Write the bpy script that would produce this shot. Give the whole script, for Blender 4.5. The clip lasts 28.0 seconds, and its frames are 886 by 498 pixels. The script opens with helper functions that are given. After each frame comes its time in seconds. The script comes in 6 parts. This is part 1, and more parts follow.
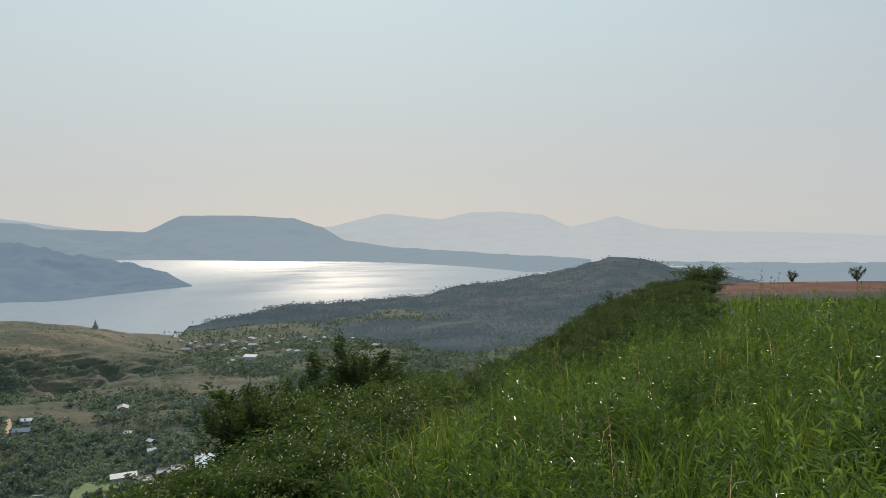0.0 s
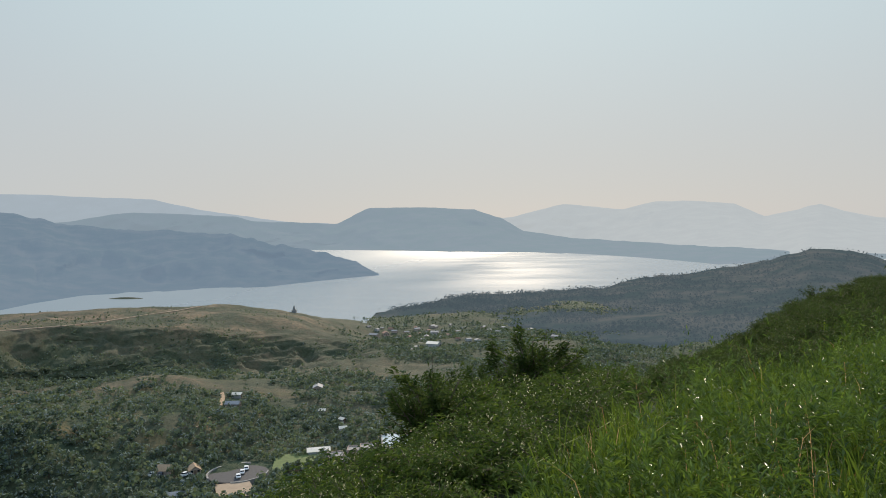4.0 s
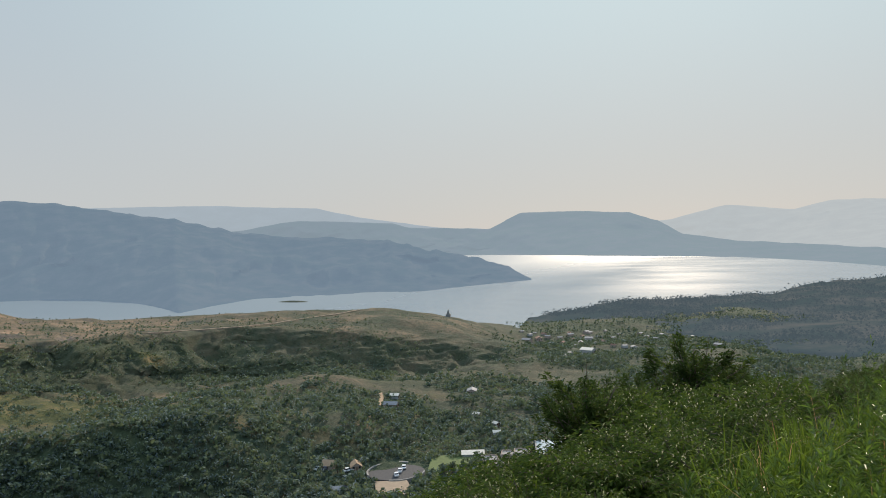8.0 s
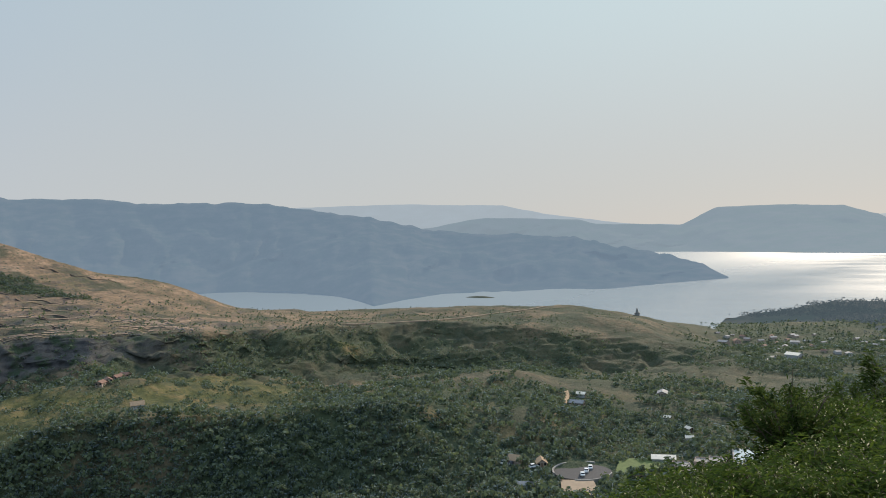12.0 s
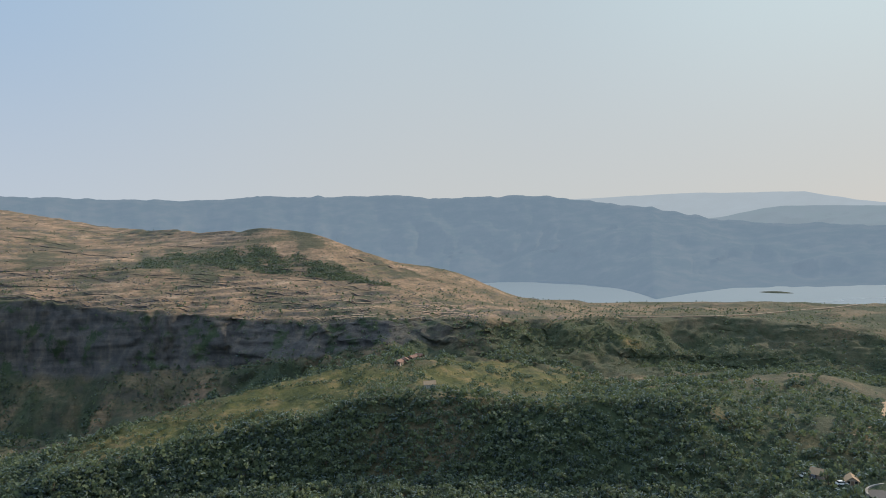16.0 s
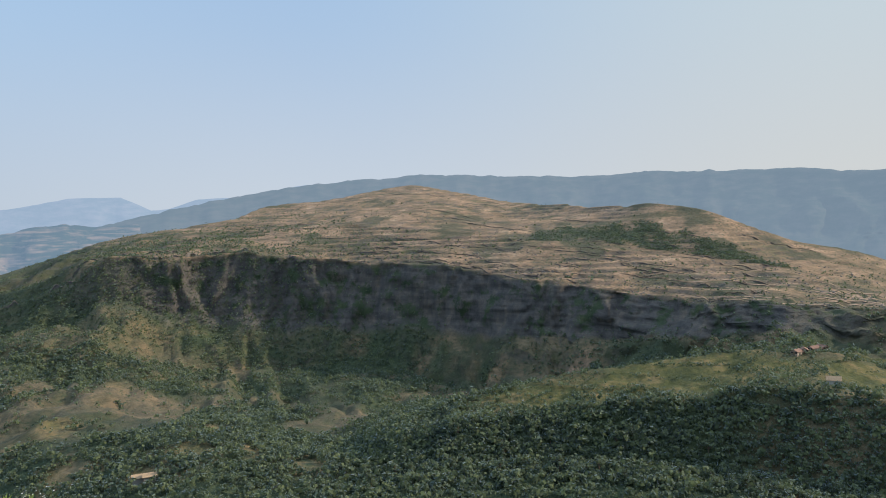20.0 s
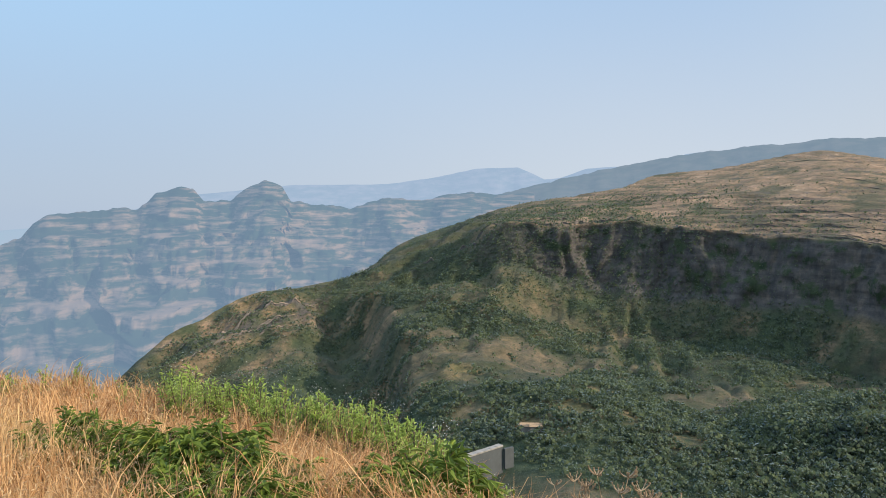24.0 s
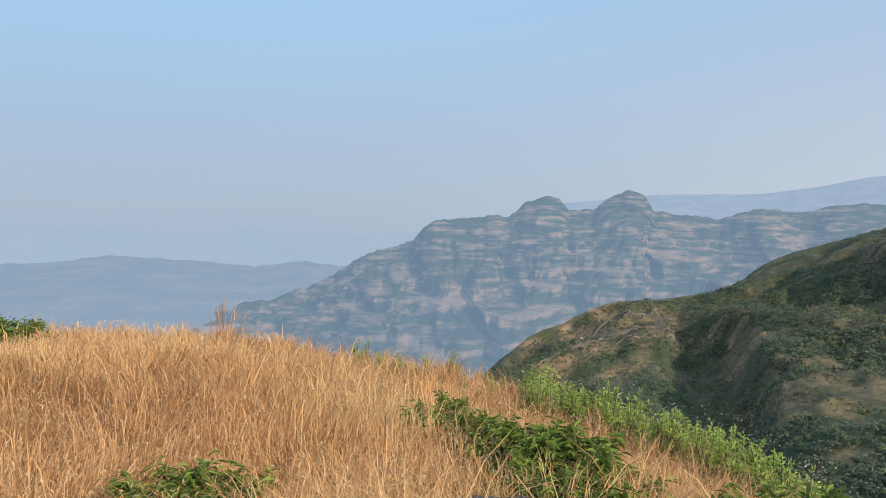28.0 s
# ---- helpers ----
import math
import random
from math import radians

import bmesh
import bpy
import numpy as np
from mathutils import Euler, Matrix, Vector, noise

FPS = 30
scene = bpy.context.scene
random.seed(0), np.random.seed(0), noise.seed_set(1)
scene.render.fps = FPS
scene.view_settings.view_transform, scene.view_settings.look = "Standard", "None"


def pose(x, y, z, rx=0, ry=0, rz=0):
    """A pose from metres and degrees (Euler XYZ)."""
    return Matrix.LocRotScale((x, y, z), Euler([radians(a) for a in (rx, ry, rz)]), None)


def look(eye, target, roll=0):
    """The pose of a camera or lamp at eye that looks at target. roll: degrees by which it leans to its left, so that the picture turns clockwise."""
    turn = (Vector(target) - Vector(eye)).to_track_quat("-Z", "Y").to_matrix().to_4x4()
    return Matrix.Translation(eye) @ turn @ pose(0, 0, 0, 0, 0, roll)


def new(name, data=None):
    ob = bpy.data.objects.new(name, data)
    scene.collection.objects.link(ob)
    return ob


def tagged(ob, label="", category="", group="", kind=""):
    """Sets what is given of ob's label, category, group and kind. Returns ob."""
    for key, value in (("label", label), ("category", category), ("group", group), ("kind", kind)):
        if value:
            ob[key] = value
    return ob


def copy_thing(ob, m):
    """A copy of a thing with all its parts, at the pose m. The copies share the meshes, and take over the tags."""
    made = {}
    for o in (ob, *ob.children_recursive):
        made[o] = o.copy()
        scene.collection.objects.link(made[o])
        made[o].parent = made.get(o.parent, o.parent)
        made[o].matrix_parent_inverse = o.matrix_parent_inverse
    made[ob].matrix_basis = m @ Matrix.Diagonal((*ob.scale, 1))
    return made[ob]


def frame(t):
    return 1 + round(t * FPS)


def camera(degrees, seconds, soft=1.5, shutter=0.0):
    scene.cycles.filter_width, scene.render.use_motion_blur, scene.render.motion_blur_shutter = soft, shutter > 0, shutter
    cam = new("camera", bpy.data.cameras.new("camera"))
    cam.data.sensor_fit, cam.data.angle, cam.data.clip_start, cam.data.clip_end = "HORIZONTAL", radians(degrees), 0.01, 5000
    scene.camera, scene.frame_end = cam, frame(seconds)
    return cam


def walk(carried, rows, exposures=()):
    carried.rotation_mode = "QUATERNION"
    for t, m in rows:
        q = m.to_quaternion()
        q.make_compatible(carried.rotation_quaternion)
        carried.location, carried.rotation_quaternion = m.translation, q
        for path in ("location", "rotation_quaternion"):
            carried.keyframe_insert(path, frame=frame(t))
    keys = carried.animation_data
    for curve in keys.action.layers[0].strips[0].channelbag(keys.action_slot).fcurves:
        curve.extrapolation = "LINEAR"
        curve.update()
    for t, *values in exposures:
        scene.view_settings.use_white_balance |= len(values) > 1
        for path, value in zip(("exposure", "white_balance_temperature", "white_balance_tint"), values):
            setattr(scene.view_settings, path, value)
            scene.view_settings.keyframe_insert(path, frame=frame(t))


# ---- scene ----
EXPOSURES = [(0, 0.0), (12, 0.0), (16, 0.05), (20, 0.2), (24, 0.29), (26, 0.24), (28, 0.18)]
# ---- camera: it turns on the spot on a hilltop ----
EYE = 1.6
cam = camera(61.75, 28.0, soft=0.95)
# seconds, then the three turns of the pose
PATH = [
    (0.0, 88.50, 1.18, 0.18), (0.5, 88.56, 1.27, 1.63), (1.0, 88.59, 1.32, 3.31), (1.5, 88.58, 1.44, 5.03),
    (2.0, 88.53, 1.49, 6.63), (2.5, 88.40, 1.47, 8.27), (3.0, 88.24, 1.49, 10.03), (3.5, 88.12, 1.36, 11.98),
    (4.0, 88.10, 1.44, 13.95), (4.5, 88.21, 1.48, 15.87), (6.5, 88.60, 2.05, 22.11), (7.0, 88.63, 2.07, 23.36),
    (7.5, 88.71, 2.13, 24.49), (8.0, 88.84, 2.21, 25.67), (8.5, 88.98, 2.30, 27.05), (9.0, 89.09, 2.45, 28.66),
    (9.5, 89.11, 2.52, 30.39), (10.0, 89.07, 2.56, 32.22), (10.5, 89.02, 2.56, 34.03), (11.0, 88.98, 2.46, 35.91),
    (11.5, 89.03, 2.44, 37.84), (12.0, 89.15, 2.44, 39.96), (12.5, 89.30, 2.53, 42.23), (14.5, 89.49, 2.70, 52.57),
    (15.0, 89.48, 2.75, 55.43), (15.5, 89.48, 2.79, 58.33), (16.0, 89.43, 2.70, 61.35), (16.5, 89.32, 2.64, 64.41),
    (17.0, 89.14, 2.60, 67.45), (17.5, 89.04, 2.54, 70.60), (18.0, 89.03, 2.50, 73.90), (18.5, 89.06, 2.37, 77.72),
    (19.0, 89.10, 2.08, 81.93), (19.5, 88.93, 1.82, 86.37), (20.0, 88.61, 1.55, 90.56), (20.5, 88.15, 1.32, 94.25),
    (21.0, 87.69, 1.14, 97.64), (21.5, 87.31, 0.99, 101.11), (23.5, 86.86, 0.79, 116.23), (24.0, 86.78, 0.67, 119.79),
    (24.5, 86.76, 0.56, 123.30), (25.0, 86.79, 0.68, 126.74), (25.5, 86.84, 0.75, 130.17), (26.0, 86.86, 0.72, 133.59),
    (26.5, 86.94, 0.63, 137.02), (27.0, 87.08, 0.25, 140.49), (27.5, 87.33, -0.07, 143.96), (28.0, 87.59, -0.36, 147.23),
]
walk(cam, [(t, pose(0, 0, EYE, rx, ry, rz)) for t, rx, ry, rz in PATH], EXPOSURES)

# ---- sky and sun ----
SUN_AZ, SUN_EL = 8.5, 26.0
world = bpy.data.worlds.new("hazy_sky")
scene.world = world
world.use_nodes = True
wn = world.node_tree
sky = wn.nodes.new("ShaderNodeTexSky")
sky.sky_type, sky.sun_disc = "NISHITA", False
sky.sun_elevation, sky.sun_rotation = radians(SUN_EL), radians(-SUN_AZ)
sky.air_density, sky.dust_density, sky.ozone_density, sky.altitude = 1.0, 1.0, 1.0, 700
# a veil of haze over the blue: pale and warm towards the sun, blue away from it, paler low down
tc = wn.nodes.new("ShaderNodeTexCoord")
toward = wn.nodes.new("ShaderNodeVectorMath")
toward.operation = "DOT_PRODUCT"
toward.inputs[1].default_value = (-math.sin(radians(SUN_AZ)), math.cos(radians(SUN_AZ)), 0.25)
wn.links.new(tc.outputs["Generated"], toward.inputs[0])
split = wn.nodes.new("ShaderNodeSeparateXYZ")
wn.links.new(tc.outputs["Generated"], split.inputs[0])


def veil(fac, lo, hi, stops):
    m = wn.nodes.new("ShaderNodeMapRange")
    m.inputs[1].default_value, m.inputs[2].default_value = lo, hi
    wn.links.new(fac, m.inputs[0])
    r = wn.nodes.new("ShaderNodeValToRGB")
    r.color_ramp.interpolation = "EASE"
    while len(r.color_ramp.elements) < len(stops):
        r.color_ramp.elements.new(0.5)
    for e, (p, c) in zip(r.color_ramp.elements, stops):
        e.position, e.color = p, (*c, 1)
    wn.links.new(m.outputs[0], r.inputs[0])
    return r.outputs[0]


def veil_mix(fac, a, b, kind="MIX"):
    m = wn.nodes.new("ShaderNodeMix")
    m.data_type, m.blend_type = "RGBA", kind
    for v, s in ((fac, 0), (a, 6), (b, 7)):
        if isinstance(v, bpy.types.NodeSocket):
            wn.links.new(v, m.inputs[s])
        else:
            m.inputs[s].default_value = v
    return m.outputs[2]


low = veil(toward.outputs["Value"], -1, 1, [(0.0, (0.36, 0.45, 0.58)), (0.5, (0.52, 0.58, 0.66)), (0.85, (0.565, 0.58, 0.585)), (1.0, (0.575, 0.572, 0.562))])
high = veil(toward.outputs["Value"], -1, 1, [(0.0, (0.355, 0.59, 0.845)), (0.5, (0.345, 0.5, 0.71)), (0.85, (0.505, 0.6, 0.66)), (1.0, (0.6, 0.725, 0.76))])
height = veil(split.outputs["Z"], 0.0, 0.36, [(0.0, (0, 0, 0)), (1.0, (1, 1, 1))])
top = veil(split.outputs["Z"], 0.36, 1.0, [(0.0, (0, 0, 0)), (1.0, (1, 1, 1))])
haze_sky = veil_mix(top, veil_mix(height, low, high), (0.95, 1.15, 1.45, 1))
scaled = veil_mix(1.0, sky.outputs[0], (0.06, 0.06, 0.06, 1), "MULTIPLY")
wn.links.new(veil_mix(0.92, scaled, haze_sky), wn.nodes["Background"].inputs[0])
wn.nodes["Background"].inputs[1].default_value = 1.0
sun = new("sun", bpy.data.lights.new("sun", "SUN"))
sun.data.energy, sun.data.angle, sun.data.color = 4.4, radians(0.6), (1.0, 0.835, 0.64)
sun.matrix_basis = look((-math.sin(radians(SUN_AZ)) * math.cos(radians(SUN_EL)), math.cos(radians(SUN_AZ)) * math.cos(radians(SUN_EL)),
                         math.sin(radians(SUN_EL))), (0, 0, 0))


# ---- node helpers ----
def mat(name, rough=0.8, spec=0.3):
    m = bpy.data.materials.new(name)
    m.use_nodes = True
    b = m.node_tree.nodes["Principled BSDF"]
    b.inputs["Roughness"].default_value = rough
    b.inputs["Specular IOR Level"].default_value = spec
    return m, m.node_tree, b


def node(nt, kind, **inputs):
    n = nt.nodes.new("ShaderNode" + kind)
    for k, v in inputs.items():
        n.inputs[k.replace("_", " ")].default_value = v
    return n


def noise_fac(nt, scale, detail=4.0, rough=0.55, coord="Object", stretch=(1, 1, 1)):
    tc = node(nt, "TexCoord")
    mp = node(nt, "Mapping")
    mp.inputs["Scale"].default_value = stretch
    nt.links.new(tc.outputs[coord], mp.inputs[0])
    n = node(nt, "TexNoise", Scale=scale, Detail=detail, Roughness=rough)
    nt.links.new(mp.outputs[0], n.inputs["Vector"])
    return n.outputs["Fac"]


def ramp(nt, fac, stops):
    r = node(nt, "ValToRGB")
    while len(r.color_ramp.elements) < len(stops):
        r.color_ramp.elements.new(0.5)
    for e, (p, c) in zip(r.color_ramp.elements, stops):
        e.position, e.color = p, (*c, 1)
    nt.links.new(fac, r.inputs[0])
    return r.outputs[0]


def blend(nt, fac, a, b, kind="MIX"):
    m = nt.nodes.new("ShaderNodeMix")
    m.data_type, m.blend_type = "RGBA", kind
    for v, s in ((fac, 0), (a, 6), (b, 7)):
        if isinstance(v, bpy.types.NodeSocket):
            nt.links.new(v, m.inputs[s])
        else:
            m.inputs[s].default_value = v if s == 0 else (*v, 1)
    return m.outputs[2]


def attr(nt, name):
    a = node(nt, "Attribute")
    a.attribute_name = name
    return a.outputs["Fac"]


def bump(nt, b, height, strength=0.5, distance=0.1):
    n = node(nt, "Bump", Strength=strength, Distance=distance)
    nt.links.new(height, n.inputs["Height"])
    nt.links.new(n.outputs[0], b.inputs["Normal"])


# ---- materials ----
def haze_sheen(b, weight, tint=(0.5, 0.68, 0.98)):
    """Bluish sheen put on ground and leaf to imitate haze, strongest at a slant."""
    b.inputs["Sheen Weight"].default_value = weight
    b.inputs["Sheen Roughness"].default_value = 0.5
    b.inputs["Sheen Tint"].default_value = (*tint, 1)


def ground_material():
    m, nt, b = mat("hill_ground", 0.95, 0.1)
    green = ramp(nt, noise_fac(nt, 0.05, 7, 0.7), [(0.3, (0.036, 0.048, 0.03)), (0.5, (0.06, 0.068, 0.04)), (0.68, (0.105, 0.09, 0.058))])
    under = ramp(nt, noise_fac(nt, 0.12, 6, 0.7), [(0.3, (0.03, 0.048, 0.028)), (0.55, (0.052, 0.072, 0.038)), (0.75, (0.09, 0.1, 0.05))])
    dry = ramp(nt, noise_fac(nt, 0.03, 8, 0.7), [(0.32, (0.105, 0.1, 0.055)), (0.44, (0.19, 0.138, 0.09)), (0.56, (0.29, 0.195, 0.13)), (0.7, (0.42, 0.31, 0.22))])
    rock = ramp(nt, noise_fac(nt, 0.11, 8, 0.72, stretch=(1, 1, 0.35)), [(0.32, (0.05, 0.05, 0.052)), (0.5, (0.088, 0.084, 0.08)), (0.64, (0.135, 0.118, 0.1)), (0.78, (0.2, 0.165, 0.13))])
    seam = ramp(nt, noise_fac(nt, 0.03, 7, 0.65, stretch=(0.8, 0.8, 9)), [(0.4, (0.75, 0.75, 0.77)), (0.5, (1, 1, 1)), (0.62, (1.25, 1.2, 1.16))])
    rock = blend(nt, 0.8, rock, seam, "MULTIPLY")
    moss = ramp(nt, noise_fac(nt, 0.07, 7, 0.7), [(0.52, (0, 0, 0)), (0.6, (1, 1, 1))])
    rock = blend(nt, moss, rock, under)
    soil = ramp(nt, noise_fac(nt, 0.4, 5), [(0.35, (0.11, 0.05, 0.03)), (0.65, (0.19, 0.09, 0.055))])
    strata = ramp(nt, noise_fac(nt, 0.05, 9, 0.72, stretch=(0.35, 0.35, 9)), [(0.4, (0.42, 0.42, 0.42)), (0.47, (0.95, 0.95, 0.95)), (0.56, (1.1, 1.08, 1.05)), (0.63, (1.5, 1.42, 1.32))])
    dry = blend(nt, 0.6, dry, strata, "MULTIPLY")
    c = blend(nt, attr(nt, "wood"), green, under)
    c = blend(nt, attr(nt, "dry"), c, dry)
    field = ramp(nt, noise_fac(nt, 0.07, 7, 0.68), [(0.34, (0.04, 0.05, 0.017)), (0.47, (0.082, 0.087, 0.03)), (0.58, (0.145, 0.122, 0.05)), (0.7, (0.27, 0.19, 0.1))])
    c = blend(nt, attr(nt, "field"), c, field)
    tufts = ramp(nt, noise_fac(nt, 0.3, 5, 0.75), [(0.36, (0.58, 0.63, 0.58)), (0.48, (0.94, 0.96, 0.92)), (0.58, (1.12, 1.08, 1.0)), (0.7, (1.4, 1.3, 1.2))])
    c = blend(nt, 0.8, c, tufts, "MULTIPLY")
    dots = ramp(nt, noise_fac(nt, 0.42, 3, 0.5), [(0.6, (0, 0, 0)), (0.66, (1, 1, 1))])
    c = blend(nt, dots, c, (0.06, 0.075, 0.04))
    c = blend(nt, attr(nt, "rock"), c, rock)
    c = blend(nt, attr(nt, "soil"), c, soil)
    nt.links.new(c, b.inputs["Base Color"])
    # slight bluish lift in place of haze over the valley
    haze_sheen(b, 0.04)
    bump(nt, b, noise_fac(nt, 0.14, 9, 0.75), 0.7, 3.0)
    return m


def haze_glow_material(name, glow, strength, dark, light, scale=0.01, band=3.0, relief=0.3, edges=(0.42, 0.62)):
    """Woods and bare slopes far off; the haze before them is put in as emission."""
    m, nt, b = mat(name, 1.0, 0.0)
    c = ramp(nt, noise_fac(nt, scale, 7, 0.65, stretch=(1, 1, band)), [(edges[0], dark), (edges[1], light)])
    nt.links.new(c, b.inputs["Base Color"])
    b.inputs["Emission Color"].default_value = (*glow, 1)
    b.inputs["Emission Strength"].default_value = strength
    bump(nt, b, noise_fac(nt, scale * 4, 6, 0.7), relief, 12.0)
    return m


def leaf_material(name, dark, light, rough=0.55, through_light=0.35, haze_lift=0.1, patch=0.9, share=0.45, patches=None, gloss=0.18, toned=False):
    m, nt, b = mat(name, rough, gloss)
    info = node(nt, "NewGeometry")
    c = ramp(nt, info.outputs["Random Per Island"], [(0.0, dark), (0.55, tuple((p + q) / 2 for p, q in zip(dark, light))), (1.0, light)])
    if toned:
        c = blend(nt, 0.65, c, ramp(nt, attr(nt, "tone"), [(0.0, dark), (0.6, tuple((p + q) / 2 for p, q in zip(dark, light))), (1.0, light)]))
    c = blend(nt, share, c, ramp(nt, noise_fac(nt, patch, 4), patches or [(0.35, dark), (0.65, light)]))
    nt.links.new(c, b.inputs["Base Color"])
    haze_sheen(b, haze_lift)
    t = node(nt, "BsdfTranslucent")
    nt.links.new(c, t.inputs[0])
    mix = node(nt, "MixShader", Fac=through_light)
    nt.links.new(b.outputs[0], mix.inputs[1])
    nt.links.new(t.outputs[0], mix.inputs[2])
    nt.links.new(mix.outputs[0], nt.nodes["Material Output"].inputs[0])
    return m


def plain_material(name, colour, rough=0.7, spread=0.25, scale=2.0, metal=0.0, relief=0.15):
    m, nt, b = mat(name, rough, 0.35)
    c = ramp(nt, noise_fac(nt, scale, 6, 0.65), [(0.25, tuple(v * (1 - spread) for v in colour)), (0.75, tuple(min(1, v * (1 + spread)) for v in colour))])
    nt.links.new(c, b.inputs["Base Color"])
    b.inputs["Metallic"].default_value = metal
    if relief:
        bump(nt, b, noise_fac(nt, scale * 6, 4), relief, 0.03)
    return m


def water_material():
    m, nt, b = mat("lake_water", 0.2, 0.5)
    b.inputs["Specular Tint"].default_value = (1.0, 0.9, 0.8, 1)
    b.inputs["Base Color"].default_value = (0.19, 0.235, 0.26, 1)
    b.inputs["IOR"].default_value = 1.33
    r = ramp(nt, noise_fac(nt, 0.004, 5, 0.6, stretch=(1, 2.2, 1)), [(0.4, (0.135,) * 3), (0.62, (0.175,) * 3)])
    place = node(nt, "TexCoord")
    part_xyz = node(nt, "SeparateXYZ")
    nt.links.new(place.outputs["Object"], part_xyz.inputs[0])
    bay = node(nt, "MapRange")
    bay.inputs["From Min"].default_value, bay.inputs["From Max"].default_value = -450, -1000
    nt.links.new(part_xyz.outputs["X"], bay.inputs["Value"])
    r = blend(nt, bay.outputs[0], r, (0.4, 0.4, 0.4))
    nt.links.new(r, b.inputs["Roughness"])
    bump(nt, b, noise_fac(nt, 0.15, 4, 0.6), 0.25, 0.9)
    return m


GROUND = ground_material()
WATER = water_material()
TREE_LEAF = leaf_material("tree_leaf", (0.045, 0.07, 0.042), (0.19, 0.225, 0.096), 0.85, 0.4, 0.6, 0.06, 0.4, gloss=0.05, toned=True)
BARK = plain_material("bark", (0.12, 0.09, 0.065), 0.9, 0.4, 8.0)
GREEN_GRASS = leaf_material("green_grass_blade", (0.015, 0.042, 0.005), (0.175, 0.245, 0.03), 0.55, 0.5, 0.0, gloss=0.1)
DRY_GRASS = leaf_material("dry_grass_straw", (0.2, 0.088, 0.034), (0.93, 0.65, 0.33), 0.5, 0.3, 0.0, 0.28, 0.42,
                          [(0.34, (0.42, 0.165, 0.06)), (0.5, (0.62, 0.32, 0.13)), (0.66, (0.76, 0.55, 0.26))])
GRASS_WEED = leaf_material("grass_weed_leaf", (0.012, 0.038, 0.006), (0.175, 0.265, 0.04), 0.3, 0.48, 0.0, 0.6, 0.5, gloss=0.4)
STRAW_SEED = leaf_material("straw_seed_head", (0.45, 0.26, 0.12), (0.85, 0.66, 0.4), 0.7, 0.3, 0.0)
SCRUB_LEAF = leaf_material("scrub_leaf", (0.022, 0.05, 0.008), (0.12, 0.17, 0.03), 0.5, 0.45, 0.0, gloss=0.1)
DARK_SCRUB = leaf_material("dark_scrub_leaf", (0.022, 0.042, 0.01), (0.1, 0.14, 0.032), 0.6, 0.4, 0.0, gloss=0.08)
BUSH_LEAF = leaf_material("bush_leaf", (0.045, 0.085, 0.014), (0.26, 0.34, 0.065), 0.45, 0.3, 0.0)
WEED_LEAF = leaf_material("weed_leaf", (0.2, 0.3, 0.055), (0.5, 0.6, 0.18), 0.6, 0.45, 0.0)
PETAL = plain_material("white_petal", (0.8, 0.8, 0.76), 0.6, 0.1, 8.0, relief=0)
TWIG = plain_material("dead_twig", (0.36, 0.27, 0.18), 0.9, 0.3, 10.0)
STONE = plain_material("weathered_basalt", (0.07, 0.055, 0.045), 0.9, 0.7, 5.0, relief=0.9)
WHITEWASH = plain_material("whitewashed_wall", (0.42, 0.4, 0.38), 0.85, 0.15, 0.8)
MUD_WALL = plain_material("plastered_wall", (0.42, 0.33, 0.27), 0.9, 0.25, 0.8)
TIN_ROOF = plain_material("tin_roof", (0.2, 0.21, 0.22), 0.75, 0.3, 0.6)
TILE_ROOF = plain_material("tile_roof", (0.2, 0.115, 0.085), 0.85, 0.35, 1.0)
CREAM_ROOF = plain_material("cream_roof", (0.74, 0.66, 0.54), 0.8, 0.15, 0.6)
THATCH = plain_material("thatch", (0.34, 0.24, 0.15), 0.95, 0.35, 2.0)
CONCRETE = plain_material("concrete", (0.26, 0.25, 0.23), 0.9, 0.3, 0.5)
# grey masonry, its colour darkened and blued to hold the shade on the face
DAM_FACE = plain_material("shaded_masonry", (0.075, 0.085, 0.09), 0.9, 0.2, 0.3)
ASPHALT = plain_material("asphalt", (0.06, 0.06, 0.062), 0.9, 0.25, 1.0)
PALE_EARTH = plain_material("pale_earth", (0.3, 0.23, 0.16), 0.95, 0.2, 0.4)
LAWN = plain_material("lawn", (0.1, 0.135, 0.045), 0.95, 0.3, 0.5)
CAR_WHITE = plain_material("white_car_paint", (0.78, 0.78, 0.77), 0.25, 0.04, 1.0, relief=0)
CAR_DARK = plain_material("dark_car_paint", (0.05, 0.06, 0.08), 0.25, 0.1, 1.0, relief=0)
DARK_GLASS = plain_material("dark_window", (0.02, 0.025, 0.03), 0.1, 0.1, 1.0, relief=0)
RUBBER = plain_material("tyre_rubber", (0.02, 0.02, 0.02), 0.85, 0.2, 4.0, relief=0)
WOOD = plain_material("weathered_wood", (0.2, 0.13, 0.085), 0.85, 0.3, 2.0)
POOL_WATER, pnt, pb = mat("pool_water", 0.12, 0.5)
pb.inputs["Base Color"].default_value = (0.42, 0.48, 0.48, 1)
bump(pnt, pb, noise_fac(pnt, 1.2, 3), 0.1, 0.05)


